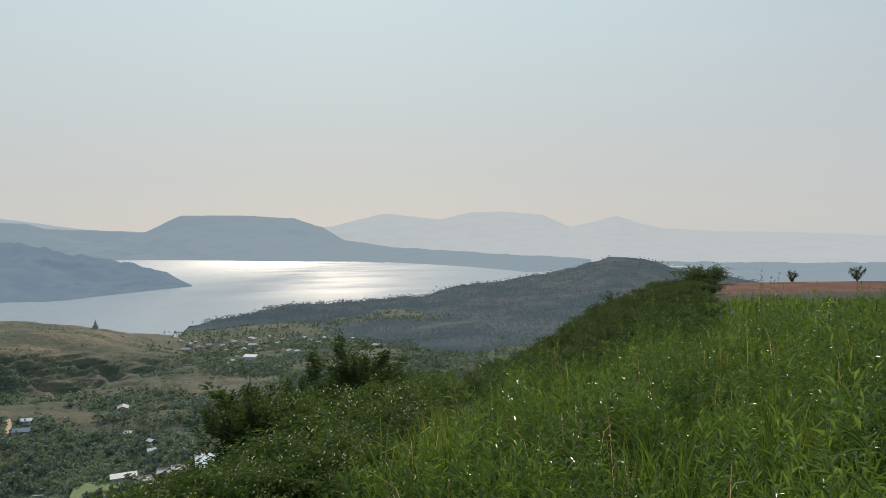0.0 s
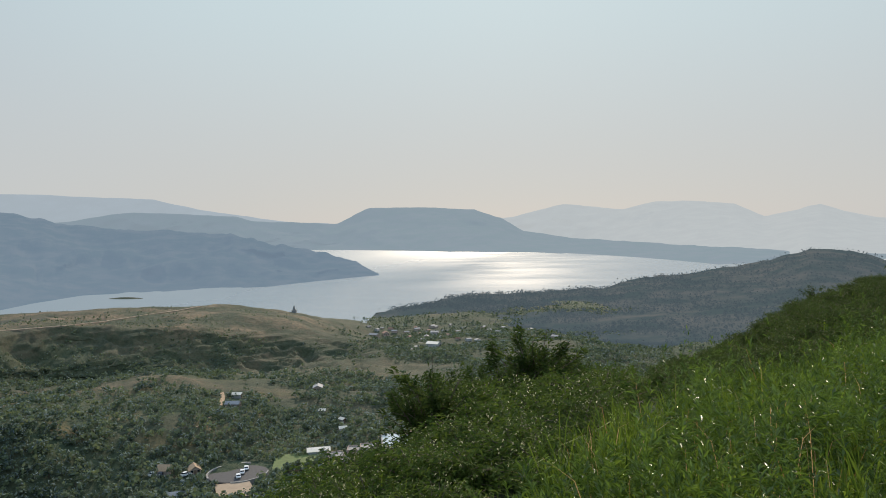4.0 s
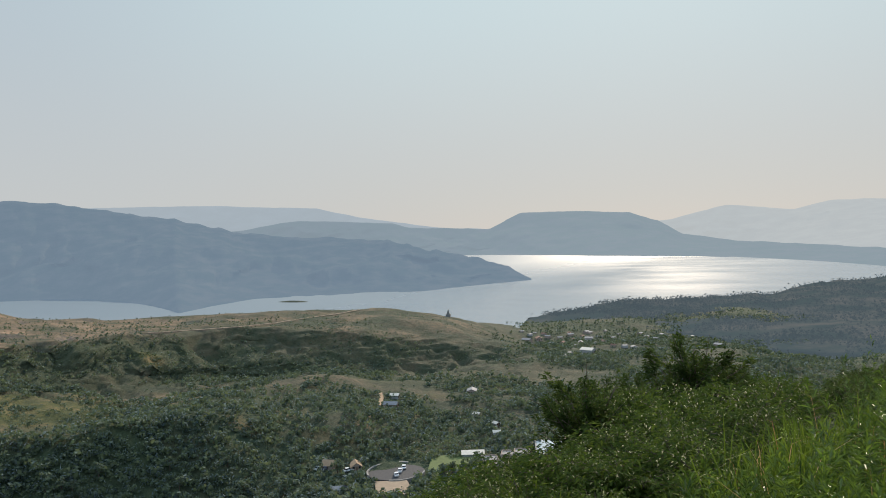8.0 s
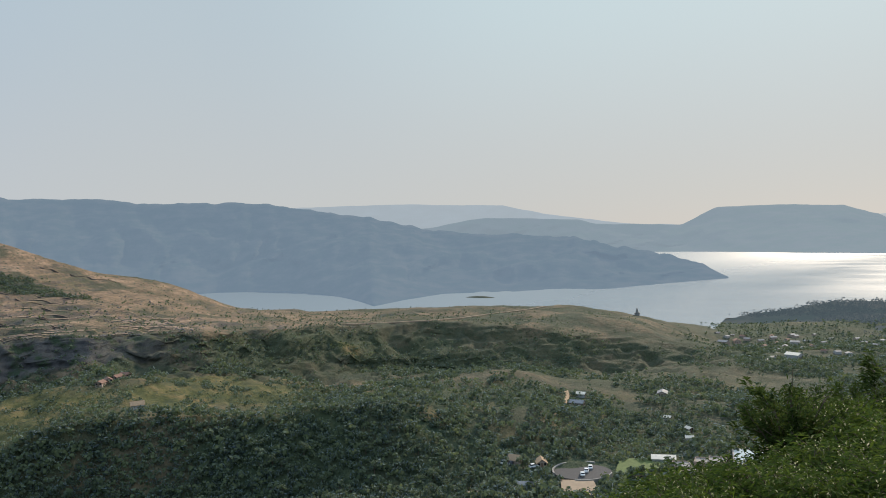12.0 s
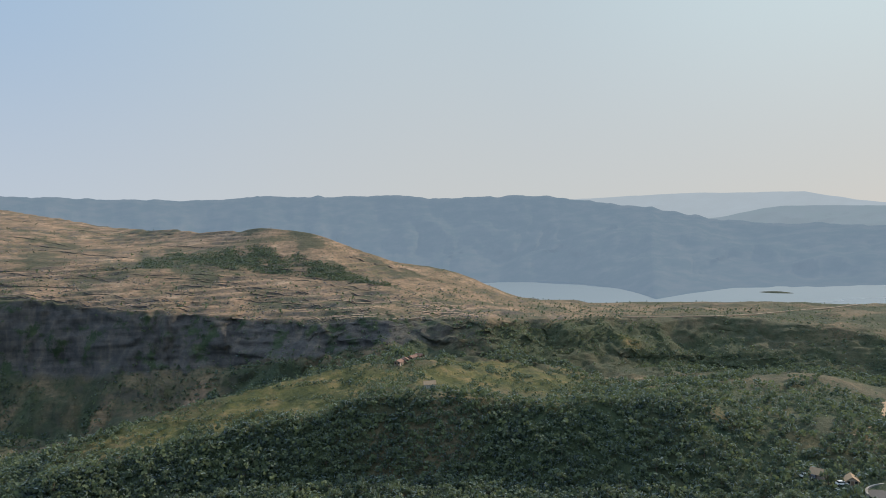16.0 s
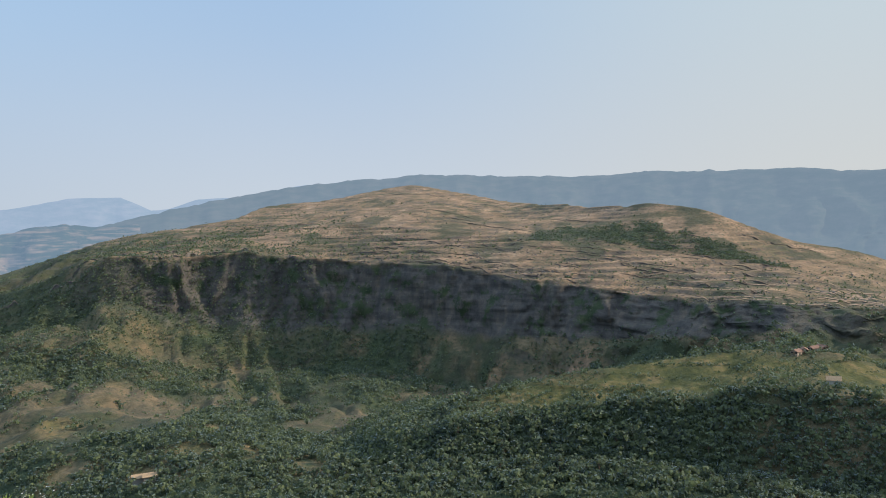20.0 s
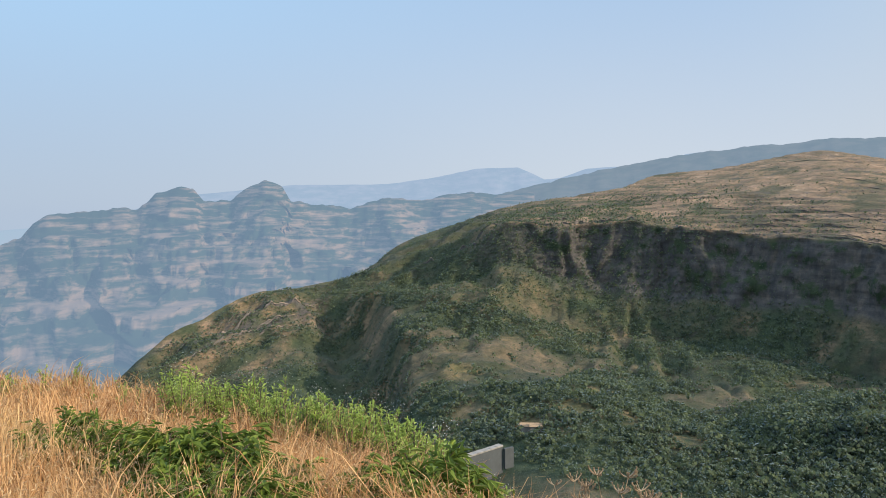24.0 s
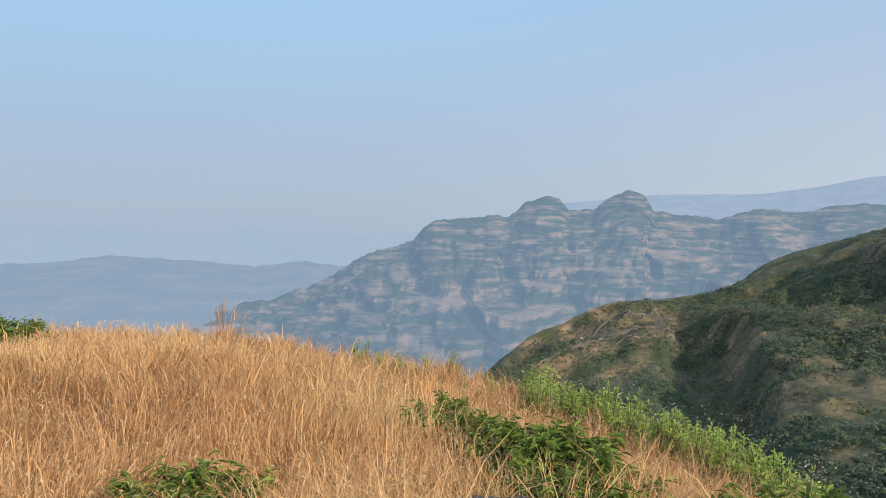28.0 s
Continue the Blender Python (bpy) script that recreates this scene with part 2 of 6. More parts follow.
# ---- noise on arrays ----
def value_noise(x, y, seed=0):
    xi, yi = np.floor(x).astype(np.int64), np.floor(y).astype(np.int64)
    fx, fy = x - xi, y - yi
    fx, fy = fx * fx * (3 - 2 * fx), fy * fy * (3 - 2 * fy)

    def h(i, j):
        n = (i * 374761393 + j * 668265263 + seed * 982451653) & 0x7FFFFFFF
        n = ((n ^ (n >> 13)) * 1274126177) & 0x7FFFFFFF
        return ((n ^ (n >> 16)) & 0xFFFF) / 32767.5 - 1.0

    a, b2 = h(xi, yi) * (1 - fx) + h(xi + 1, yi) * fx, h(xi, yi + 1) * (1 - fx) + h(xi + 1, yi + 1) * fx
    return a * (1 - fy) + b2 * fy


def fbm(x, y, octaves=4, seed=0, gain=0.5):
    total, amp = 0.0, 1.0
    for k in range(octaves):
        total = total + amp * value_noise(x * 2 ** k + 17.3 * k, y * 2 ** k - 9.1 * k, seed + k)
        amp *= gain
    return total


def along(line, az):
    """Values of a plan line (bearing, distance, angle of sight) at bearings az, joined smoothly all round."""
    a = np.array([p[0] for p in line], float)
    out = []
    for k in (1, 2):
        v = np.array([p[k] for p in line], float)
        out.append(np.interp(az, np.concatenate([a - 360, a, a + 360]), np.tile(v, 3)))
    return out[0], EYE + out[0] * np.tan(np.radians(out[1]))


# ---- the lie of the land: lines of (bearing in degrees to the left of +y, distance in metres, angle of sight) ----
LAKE_Z = -120.0
BROW_NEAR = [(-150, 4.5, -27), (-35, 4.5, -28), (0, 4.5, -29), (20, 4.5, -33), (40, 4.5, -34), (75, 4, -36), (105, 4.5, -32), (120, 5, -26), (150, 5.5, -23.5), (178, 6, -21)]
GRASS_EDGE = [(-150, 25, -7), (-31, 25, -7), (-20, 19, -9), (-12, 14, -11.8), (-8, 12.5, -13.3), (-3, 11, -15), (1, 9, -18), (4, 7.6, -20.5), (8, 5.8, -25), (12, 5.2, -27), (20, 5, -31), (40, 5, -32), (75, 4.6, -34), (105, 5.2, -29), (120, 7, -23.5), (130, 8, -20.5), (140, 8.5, -17.8), (150, 9, -16), (163, 10, -13.6), (178, 11, -12)]
BROW = [(-150, 60, -3.6), (-35, 60, -3.9), (-20, 58, -4.3), (-16, 55, -4.7), (-12, 46, -6.7), (-7, 36, -10), (-2, 30, -11.9), (8, 20, -14.2), (12, 18, -14.8), (16, 14, -18),
        (22, 12, -21), (32, 9, -24.5), (45, 7, -27), (80, 6, -30), (108, 6.5, -27), (115, 7.5, -25), (120, 9, -22), (124, 10, -20.3), (130, 11, -18), (138, 12, -15), (147, 13.5, -12.9),
        (154, 15, -11.7), (163, 16, -10.2), (170, 17, -9.1), (178, 18, -8.8)]
SLOPE_FOOT = [(-150, 250, -14), (-35, 250, -15), (0, 250, -17.5), (20, 235, -21), (40, 225, -24.5), (90, 225, -24.5), (110, 220, -24), (120, 240, -24), (140, 250, -27), (178, 250, -27)]
VALLEY = [(-150, 350, -13.5), (-35, 350, -13.8), (0, 320, -15.8), (18, 305, -16.9), (36, 285, -18.8), (67, 300, -18), (97, 295, -18), (104, 325, -16.2), (110, 330, -15.4), (117, 320, -16.5), (122.4, 356, -16.6), (123.4, 362, -20), (130, 400, -20.5), (143, 420, -19), (178, 420, -22)]
SHELF = [(-150, 415, -12.2), (-35, 415, -12.6), (5, 375, -14), (19.5, 362, -14.6), (27, 358, -15), (33.5, 360, -13.2), (39, 350, -13.6), (44.2, 332, -12.1), (52.5, 326, -12.5), (61, 324, -12.2), (67.8, 322, -11.9),
         (74.2, 317, -13.4), (82.3, 315, -14.1), (89.6, 308, -15), (95, 312, -16), (99, 345, -16.2), (104, 372, -14.7), (110, 375, -14.1), (117, 380, -14), (122.8, 418, -13.4), (123.8, 418, -17.2), (130, 425, -18.3), (143, 450, -18), (178, 460, -22)]
CREST = [(-150, 480, -11), (-35, 480, -11.5), (5, 430, -12.6), (19.5, 420, -12.8), (27, 430, -12), (31, 420, -11.9), (33.5, 450, -10.7), (37, 460, -10.5), (42, 440, -11), (49, 410, -11.8), (58, 400, -9.8), (63, 395, -8.7),
         (69, 380, -9), (74, 370, -10), (80, 360, -10.8), (88, 350, -12.8), (94, 335, -14.6), (99, 400, -14.5), (104, 420, -13.4), (110, 420, -13), (117, 440, -12), (123.2, 480, -10.7), (124.2, 475, -14.8), (127, 450, -16.2), (131, 450, -16.5), (143, 480, -17), (178, 500, -22)]
HOLLOW = [(-150, 560, -10), (-35, 560, -10.2), (19, 510, -10.9), (27, 510, -11.3), (33, 520, -10.6), (42, 510, -10.7), (50, 470, -11.0), (58, 440, -9.3), (63, 425, -8.6), (69, 415, -9.7), (74, 410, -11.2), (80, 410, -12.4),
          (88, 420, -14.2), (97, 460, -13), (106, 490, -12.2), (115, 520, -10.2), (121, 540, -9.2), (123.9, 540, -9.5), (124.9, 536, -13.0), (127, 525, -14), (131, 520, -13.8), (143, 520, -16), (178, 560, -21)]
CLIFF_FOOT = [(-150, 640, -9), (-35, 640, -9), (5, 600, -9.6), (19.5, 600, -9.7), (25, 605, -10.2), (31, 590, -10.1), (42, 582, -9.9), (50, 516, -9.6), (58, 466, -8.6), (65, 450, -8.3), (74, 465, -9.3), (81, 490, -10.6), (90, 540, -11.5), (99, 580, -10.8), (106, 590, -10),
              (112, 580, -8.6), (116, 570, -7.6), (121, 600, -7.2), (124.7, 620, -7.7), (125.7, 625, -10.6), (128, 640, -11.2), (130.5, 640, -10), (133, 640, -10.2), (139, 590, -12.5), (143, 560, -14), (150, 580, -17), (178, 620, -20)]
CLIFF_BASE = [(-150, 690, -8.5), (-35, 690, -8.5), (5, 670, -9.1), (19, 670, -9.3), (25, 632, -9.4), (31, 612, -9.0), (42, 601, -8.6), (50, 534, -8.1), (58, 481, -7.4), (65, 472, -7.2), (71, 480, -7.4), (81, 522, -7.4), (90, 580, -6.9), (98, 620, -6.5), (103.7, 640, -6.3), (108, 644, -5.7), (111, 645, -5.1),
              (115, 650, -4.5), (121, 660, -5.9), (126, 664, -6.6), (127, 668, -9.0), (129, 690, -9.2), (130.5, 685, -8.4), (133.6, 670, -8.8), (139, 615, -11.2), (143, 580, -13), (150, 600, -16.5), (178, 650, -19.5)]
RIM = [(-150, 740, -8), (-35, 740, -8), (5, 720, -8.6), (19, 700, -9), (25, 660, -8.2), (31, 645, -7.4), (33, 642, -6.9), (39.5, 640, -6.9), (43, 632, -6.4), (50, 565, -6.2), (58, 500, -6.1), (65, 490, -5.8), (71, 498, -5.5), (81, 538, -4.2), (90, 597, -2.9),
       (98, 636, -2), (103.7, 657, -1.5), (106, 660, -1.0), (111, 663, -1.4), (115, 668, -1.6), (118, 685, -3), (121, 700, -4.6), (124, 710, -5.4), (129, 730, -6.9), (133.6, 700, -7.4), (139, 640, -10.2), (143, 600, -12), (150, 620, -16), (178, 680, -19)]
KNOLL = [(-150, 820, -7.6), (-35, 820, -7.6), (5, 780, -8.3), (19, 760, -8.9), (25, 720, -7), (31, 710, -6.4), (40, 710, -6.1), (50, 660, -6), (58, 620, -5), (62, 620, -4.2), (66, 620, -3.2), (71, 620, -2.2), (79, 650, -1.2), (84, 670, -.9),
         (92, 730, .3), (98, 770, .6), (104.8, 800, .3), (111, 780, -.2), (116, 780, -.8), (119.5, 800, -2.6), (124, 780, -4.3), (129, 760, -6.3), (133.6, 730, -6.6), (139, 670, -9.4), (143, 615, -11.5), (150, 660, -15.5), (178, 740, -18)]
SKYLINE = [(-150, 900, -7.3), (-35, 900, -7.3), (5, 840, -8.1), (19, 820, -8.6), (22, 830, -7.1), (25, 810, -6.35), (28, 800, -5.95), (31, 800, -5.65), (40, 800, -5.35), (50, 780, -5.15), (56, 770, -4.35), (59, 770, -3), (62, 760, -1.95), (65, 740, -1.5), (67, 720, -.85),
           (68.7, 720, 0), (71, 730, 1.05), (75, 770, 1.75), (79, 850, 1.58), (84, 1000, 1.9), (88, 1150, 2.7), (92.4, 1250, 3.6), (94.5, 1250, 3.45), (98.5, 1150, 2.75), (104.8, 1050, 2), (106, 950, 1.4), (111, 900, .7), (116, 880, -.3), (119.5, 880, -1.6)]
SKYLINE += [(122, 860, -2.45), (123.8, 850, -3.1), (126, 820, -5.1), (129.5, 780, -5.9), (133.6, 750, -6.25), (136, 720, -6.8), (140, 680, -8.8), (143, 640, -11), (146, 640, -13.5), (150, 700, -15), (178, 800, -17)]
BEHIND = [(-150, 1000, -6.6), (-35, 1000, -6.6), (5, 950, -6.6), (17, 950, -7.1), (20, 960, -7.3), (23, 1020, -7), (40, 1080, -6.7), (56, 1080, -6.4), (75, 1150, -6), (92, 1500, -4.6), (106, 1250, -6.5), (118, 1100, -8.5), (130, 980, -12), (143, 900, -15), (178, 1000, -15)]
WOODED_TOP = [(-150, 1650, -4.4), (-35, 1650, -4.4), (-25, 1650, -4.3), (-18.5, 1650, -3.4), (-17, 1650, -3), (-15, 1650, -2.35), (-12.5, 1650, -2.2), (-9, 1600, -3.15), (-5, 1500, -3.8), (-1.3, 1400, -4.2), (1.8, 1300, -4.95), (6.6, 1200, -5.2), (12.5, 1120, -5.4), (17.5, 1060, -6),
               (20.5, 1020, -6.6), (22.5, 1120, -6.7), (40, 1250, -6.1), (75, 1350, -5.6), (92, 1650, -4.6), (106, 1500, -6), (120, 1350, -8), (140, 1250, -12), (178, 1300, -12.5)]
WOODED_HILL = [(-150, 1650, -4.6), (-35, 1650, -4.6), (-12, 1600, -4.6), (0, 1350, -5.4), (12, 1120, -6.3), (18, 1050, -6.7), (22.5, 1120, -6.7), (40, 1250, -6.1), (75, 1350, -5.6), (92, 1650, -4.6), (106, 1500, -6), (120, 1350, -8), (140, 1250, -12), (178, 1300, -12.5)]
FAR_SIDE = [(-150, 2100, -3.3), (-35, 2100, -3.4), (-12, 2050, -3.5), (-6, 1950, -3.75), (4, 1800, -4.1), (12, 1500, -4.9), (20, 1400, -5.4), (40, 1500, -5.1), (75, 1700, -4.6), (92, 2000, -4.6), (120, 1800, -6.5), (140, 1700, -9.5), (178, 1800, -9.5)]
LAKE_HEAD = [(-150, 2500, -2.6), (-35, 2500, -2.75), (-12, 2200, -3.25), (-6.5, 1990, -3.62), (4, 2780, -2.585), (14, 3350, -2.15), (24, 4150, -1.735), (35, 4300, -1.75), (60, 4300, -1.9), (90, 4300, -2.2), (120, 3500, -4.4), (178, 3500, -5)]
EDGE = [(-150, 4900, -1.65), (4, 4900, -1.65), (24, 4900, -1.65), (60, 4900, -1.8), (120, 4900, -3.4), (178, 4900, -3.8)]
LINES = [BROW_NEAR, GRASS_EDGE, BROW, SLOPE_FOOT, VALLEY, SHELF, CREST, HOLLOW, CLIFF_FOOT, CLIFF_BASE, RIM, KNOLL, SKYLINE, BEHIND, WOODED_HILL, FAR_SIDE, LAKE_HEAD, EDGE]
#        rings between each line and the one before
STEPS = [5, 10, 12, 12, 12, 20, 18, 14, 18, 22, 28, 48, 42, 8, 14, 8, 6, 6]
# the number of each line; the shelf lies halfway between valley and crest
COUNT = [-1, 0, 1, 2, 3, 4, 4.5, 5, 6, 7, 8, 9, 10, 11, 12, 13, 14, 15, 16]


def smooth_ring(v, k):
    w = np.ones(2 * k + 1) / (2 * k + 1)
    return np.convolve(np.concatenate([v[-k:], v, v[:k]]), w, "valid")


AZ = np.concatenate([np.arange(-36, 182, 0.26), np.arange(182, 324, 3.0)])
NA = len(AZ)


def lay_of_land():
    fine = np.arange(0, 360, 0.25)
    knots = [(np.zeros(NA), np.zeros(NA))]
    for line in LINES:
        r, z = along(line, np.where(fine > 180 + 20, fine - 360, fine))
        r, z = smooth_ring(r, 3), smooth_ring(z, 3)
        knots.append((np.interp(AZ % 360, fine, r, period=360), np.interp(AZ % 360, fine, z, period=360)))
    rr, zz, kk = [knots[0][0]], [knots[0][1]], [np.full(NA, -1.0)]
    for k in range(1, len(knots)):
        for s in range(1, STEPS[k - 1] + 1):
            u = s / STEPS[k - 1]
            rr.append(knots[k - 1][0] * (1 - u) + knots[k][0] * u)
            zz.append(knots[k - 1][1] * (1 - u) + knots[k][1] * u)
            kk.append(np.full(NA, COUNT[k - 1] * (1 - u) + COUNT[k] * u))
    return np.array(rr), np.array(zz), np.array(kk)


R, Z, K = lay_of_land()
A2 = np.broadcast_to(AZ, R.shape)
X, Y = -R * np.sin(np.radians(A2)), R * np.cos(np.radians(A2))


def window(v, a, b, soft):
    return np.clip((v - a) / soft, 0, 1) * np.clip((b - v) / soft, 0, 1)


# relief: hummocks, gullies and ledges (K counts the lines: 2 brow, 4 valley, 5 crest, 7 cliff foot, 9 rim, 10 knoll, 11 skyline)
cliff = window(K, 6.6, 9.6, 0.7) * window(A2, 30, 120, 10)
plateau = window(K, 8.6, 11.4, 0.5) * window(A2, 36, 142, 16)
bare = plateau * np.clip((A2 - 30) / 40 + (K - 9.1) * 1.2, 0.1, 1) * np.clip((118 - A2) / 9, 0.08, 1)
warp = fbm(A2 / 3.5, K * 0.8, 3, 51)
Z += np.clip((R - 90) / 250, 0, 1) * fbm(X / 70, Y / 70, 5, 3) * np.where(K > 11.5, 3.0, 4.0) * np.where(K > 13.5, 0.2, 1) * (1 - 0.55 * plateau)
R += cliff * fbm(A2 / 2.2 + warp * 0.8, K * 0.9, 5, 11, 0.6) * 6
rough_hill = window(A2, 16, 66, 5) * window(K, 5.3, 9.2, 0.6)
Z += rough_hill * (0.35 - np.abs(fbm(X / 24, Y / 24, 5, 37, 0.6))) * 5
gorge = window(A2, 110, 148, 6) * window(K, 4.3, 11, 0.8)
Z += gorge * (0.4 - np.abs(fbm(X / 45, Y / 45, 4, 17, 0.55))) * 10
Z += cliff * fbm(A2 / 1.3 + warp, K * 2.2, 4, 15, 0.6) * 1.6
# gullies down the wooded slope under the face
Z += window(K, 5.2, 8.1, 0.6) * window(A2, 62, 123, 6) * (0.35 - np.abs(fbm(A2 / 3.4 + warp * 0.5, K * 0.9, 4, 93, 0.55))) * 9
# the sheer face: upright flutes and level courses
face = window(K, 7.75, 9.02, 0.12) * window(A2, 58, 118, 8)
course = (Z + 1.5 * fbm(X / 60, Y / 60, 2, 85)) / 6.5
course = course - np.floor(course)
R += face * (1.7 * fbm(A2 / 0.7, K * 0.9, 5, 83, 0.6) - 0.7 * np.clip((0.5 + fbm(X / 25, Y / 25, 3, 95)), 0, 1) * np.clip((course - 0.55) / 0.15, 0, 1) * np.clip((0.98 - course) / 0.1, 0, 1))
# field terraces on the sunny shelf
terrace_zone = window(A2, 50, 92, 5) * window(K, 4.5, 5.9, 0.15)
ft = (Z + 0.8 * fbm(X / 40, Y / 40, 3, 87)) / 1.7
ft = ft - np.floor(ft)
Z += terrace_zone * 1.7 * (np.clip((ft - 0.8) / 0.2, 0, 1) - ft) * 0.8
ledge = 3.8
Zl = Z + 1.8 * fbm(X / 130, Y / 130, 4, 21, 0.55)
broken = np.clip(0.55 + 1.3 * fbm(X / 45, Y / 45, 4, 23), 0.05, 1)
q = Zl / ledge - np.floor(Zl / ledge)
terr = (np.floor(Zl / ledge) + np.clip((q - 0.66) / 0.16, 0, 1)) * ledge - (Zl - Z)
Z += (terr - Z) * np.maximum(plateau * 0.65, window(K, 6.2, 9.6, 0.5) * window(A2, 20, 62, 5) * 0.5) * broken
ledge_face = plateau * broken * np.clip((q - 0.6) / 0.05, 0, 1) * np.clip((0.86 - q) / 0.05, 0, 1)
Z += np.clip((R - 2) / 6, 0, 1) * np.clip((60 - R) / 30, 0, 1) * fbm(X / 3.0, Y / 3.0, 3, 31) * 0.12
X, Y = -R * np.sin(np.radians(A2)), R * np.cos(np.radians(A2))


def ground_at(az, kpos):
    """Places on the ground at bearing az and a place kpos counted in plan lines."""
    i = np.clip(np.searchsorted(AZ, az) - 1, 0, NA - 2)
    u = (az - AZ[i]) / (AZ[i + 1] - AZ[i])
    col = np.array(K[:, 0])
    j = np.clip(np.searchsorted(col, kpos) - 1, 0, len(col) - 2)
    v = (kpos - col[j]) / (col[j + 1] - col[j])
    out = []
    for g in (X, Y, Z):
        out.append((g[j, i] * (1 - u) + g[j, i + 1] * u) * (1 - v) + (g[j + 1, i] * (1 - u) + g[j + 1, i + 1] * u) * v)
    return np.stack(out, -1)


def ground_xy(az, r):
    """The ground at bearing az and distance r: a place."""
    i = int(np.clip(np.searchsorted(AZ, az) - 1, 0, NA - 2))
    z = np.interp(r, R[:, i], Z[:, i])
    return Vector((-r * math.sin(radians(az)), r * math.cos(radians(az)), z))


def sight(az, el):
    """The place where a line of sight at bearing az and angle el meets the ground."""
    i = int(np.clip(np.searchsorted(AZ, az) - 1, 0, NA - 2))
    gap = Z[:, i] - (EYE + R[:, i] * math.tan(radians(el)))
    j = next(k for k in range(20, len(gap)) if gap[k] >= 0)
    u = gap[j - 1] / (gap[j - 1] - gap[j])
    r = R[j - 1, i] * (1 - u) + R[j, i] * u
    return ground_xy(az, r)


def link_mesh(name, verts, faces, material, smooth=False, parent=None):
    me = bpy.data.meshes.new(name)
    me.from_pydata(verts, [], faces)
    me.materials.append(material)
    if smooth:
        me.shade_smooth()
    ob = new(name, me)
    if parent:
        ob.parent = parent
    return ob


def sheet(name, X, Y, Z, wrap, material, smooth=True):
    n, m = X.shape
    verts = np.stack([X, Y, Z], -1).reshape(-1, 3).tolist()
    i, j = np.meshgrid(np.arange(n - 1), np.arange(m if wrap else m - 1), indexing="ij")
    a, b2 = i * m + j, i * m + (j + 1) % m
    faces = np.stack([a, a + m, b2 + m, b2], -1).reshape(-1, 4)[:, ::-1].tolist()
    return link_mesh(name, verts, faces, material, smooth)


def put_attribute(ob, name, values):
    ob.data.attributes.new(name, "FLOAT", "POINT").data.foreach_set("value", np.ascontiguousarray(values, dtype=np.float32).ravel())


ground = tagged(sheet("ground", X, Y, Z, True, GROUND), "grassy hilltop, wooded valley and bare rocky plateau", "ground", kind="structure")
steep = np.clip((np.abs(np.gradient(Z, axis=0)) / np.maximum(np.abs(np.gradient(R, axis=0)), 0.3) - 0.8) / 0.5, 0, 1)
across = np.abs(np.gradient(Z, axis=1)) / np.maximum(R * np.radians(np.gradient(AZ)), 0.3)
steep = np.maximum(steep, np.clip((across - 0.9) / 0.6, 0, 0.4) * window(A2, 118, 145, 3))
patchy = np.clip(fbm(X / 60, Y / 60, 4, 41) * 1.6 + 0.1, 0, 1)
scrub = np.clip(fbm(X / 28, Y / 28, 5, 43, 0.6) * 2.4 - 0.35, 0, 1)
sunny = window(K, 4.4, 6.6, .6) * window(A2, 32, 92, 8)
dry = np.clip(bare * (1 - 0.8 * scrub) + window(A2, 20, 60, 12) * window(K, 7, 10, .5) * 0.12 + sunny * (0.2 + 0.5 * patchy) + np.clip(patchy - 0.45, 0, 1) * 0.7 * (K > 3), 0, 1)


def under_knoll(az, k):
    """The bushy shaded bank under the knoll."""
    top = np.interp(az, [64.5, 65.5, 69.4, 75.6, 80.5, 84, 86], [9.9, 10.05, 10.4, 10.5, 10.35, 10.05, 9.9])
    return np.clip((k - 9.96) / 0.04, 0, 1) * np.clip((top + 0.09 * fbm(az * 0.9, k * 6, 4, 55) - k) / 0.06, 0, 1) * np.clip(0.9 + 0.8 * fbm(az * 0.8, k * 5, 3, 54), 0, 1)


knoll_band = under_knoll(A2, K)
dry = np.clip(dry * (1 - 0.85 * knoll_band) * np.where(K > 11.3, 0.4, 1) + window(A2, 112, 330, 8) * (K < 2.6), 0, 1)
CLEARINGS = [(120.9, -12.9, 11), (118.6, -12.6, 7), (110.2, -15.3, 7), (118.3, -15.8, 8), (101.6, -16.9, 6), (80.0, -11.5, 8), (86.6, -10.8, 6), (109.2, -15.4, 7), (108.3, -13.9, 6), (123.5, -11.9, 9), (126.3, -6.9, 12), (125.3, -7.7, 9), (124.4, -8.6, 8), (113.3, -16.6, 6), (101.2, -17.4, 7),
             (131.5, -7.2, 9), (134.5, -7.6, 12), (136.5, -9.0, 9), (107.3, -10.6, 8), (114.5, -10.4, 9), (94.0, -12.5, 8), (41.5, -13.2, 5), (36.0, -11.4, 7), (24.0, -10.6, 8), (28.5, -13.9, 5), (32.2, -13.9, 5), (31.5, -13.2, 5), (35.5, -15.2, 6), (33.5, -15.7, 4),              (27.0, -12.2, 9), (21.5, -12.2, 9), (19.0, -11.5, 10), (38.0, -12.9, 7), (105.5, -15.8, 5)]
clearing = np.zeros_like(R)
CLEARINGS = [(a, e, rad * (1.5 if a > 95 else 1.0)) for a, e, rad in CLEARINGS]
for a, e, rad in CLEARINGS:
    c = sight(a, e)
    d = np.hypot(X - c.x, (Y - c.y)) / rad + 0.9 * fbm(X / 9, Y / 9, 4, 77)
    clearing = np.maximum(clearing, np.clip(1.5 - d, 0, 1))
dry = np.maximum(dry, clearing * 0.95) * np.interp(A2, [-36, 18, 30, 50, 66, 180], [0.18, 0.22, 0.4, 0.48, 1, 1])
dry = np.clip(dry + window(A2, 127.5, 143, 2) * window(K, 6.2, 11.2, 0.6) * np.clip(0.3 + 0.8 * fbm(X / 22, Y / 22, 4, 67), 0, 0.85), 0, 1)
hilltop = np.clip((5.5 - R) / 2.5, 0, 1)
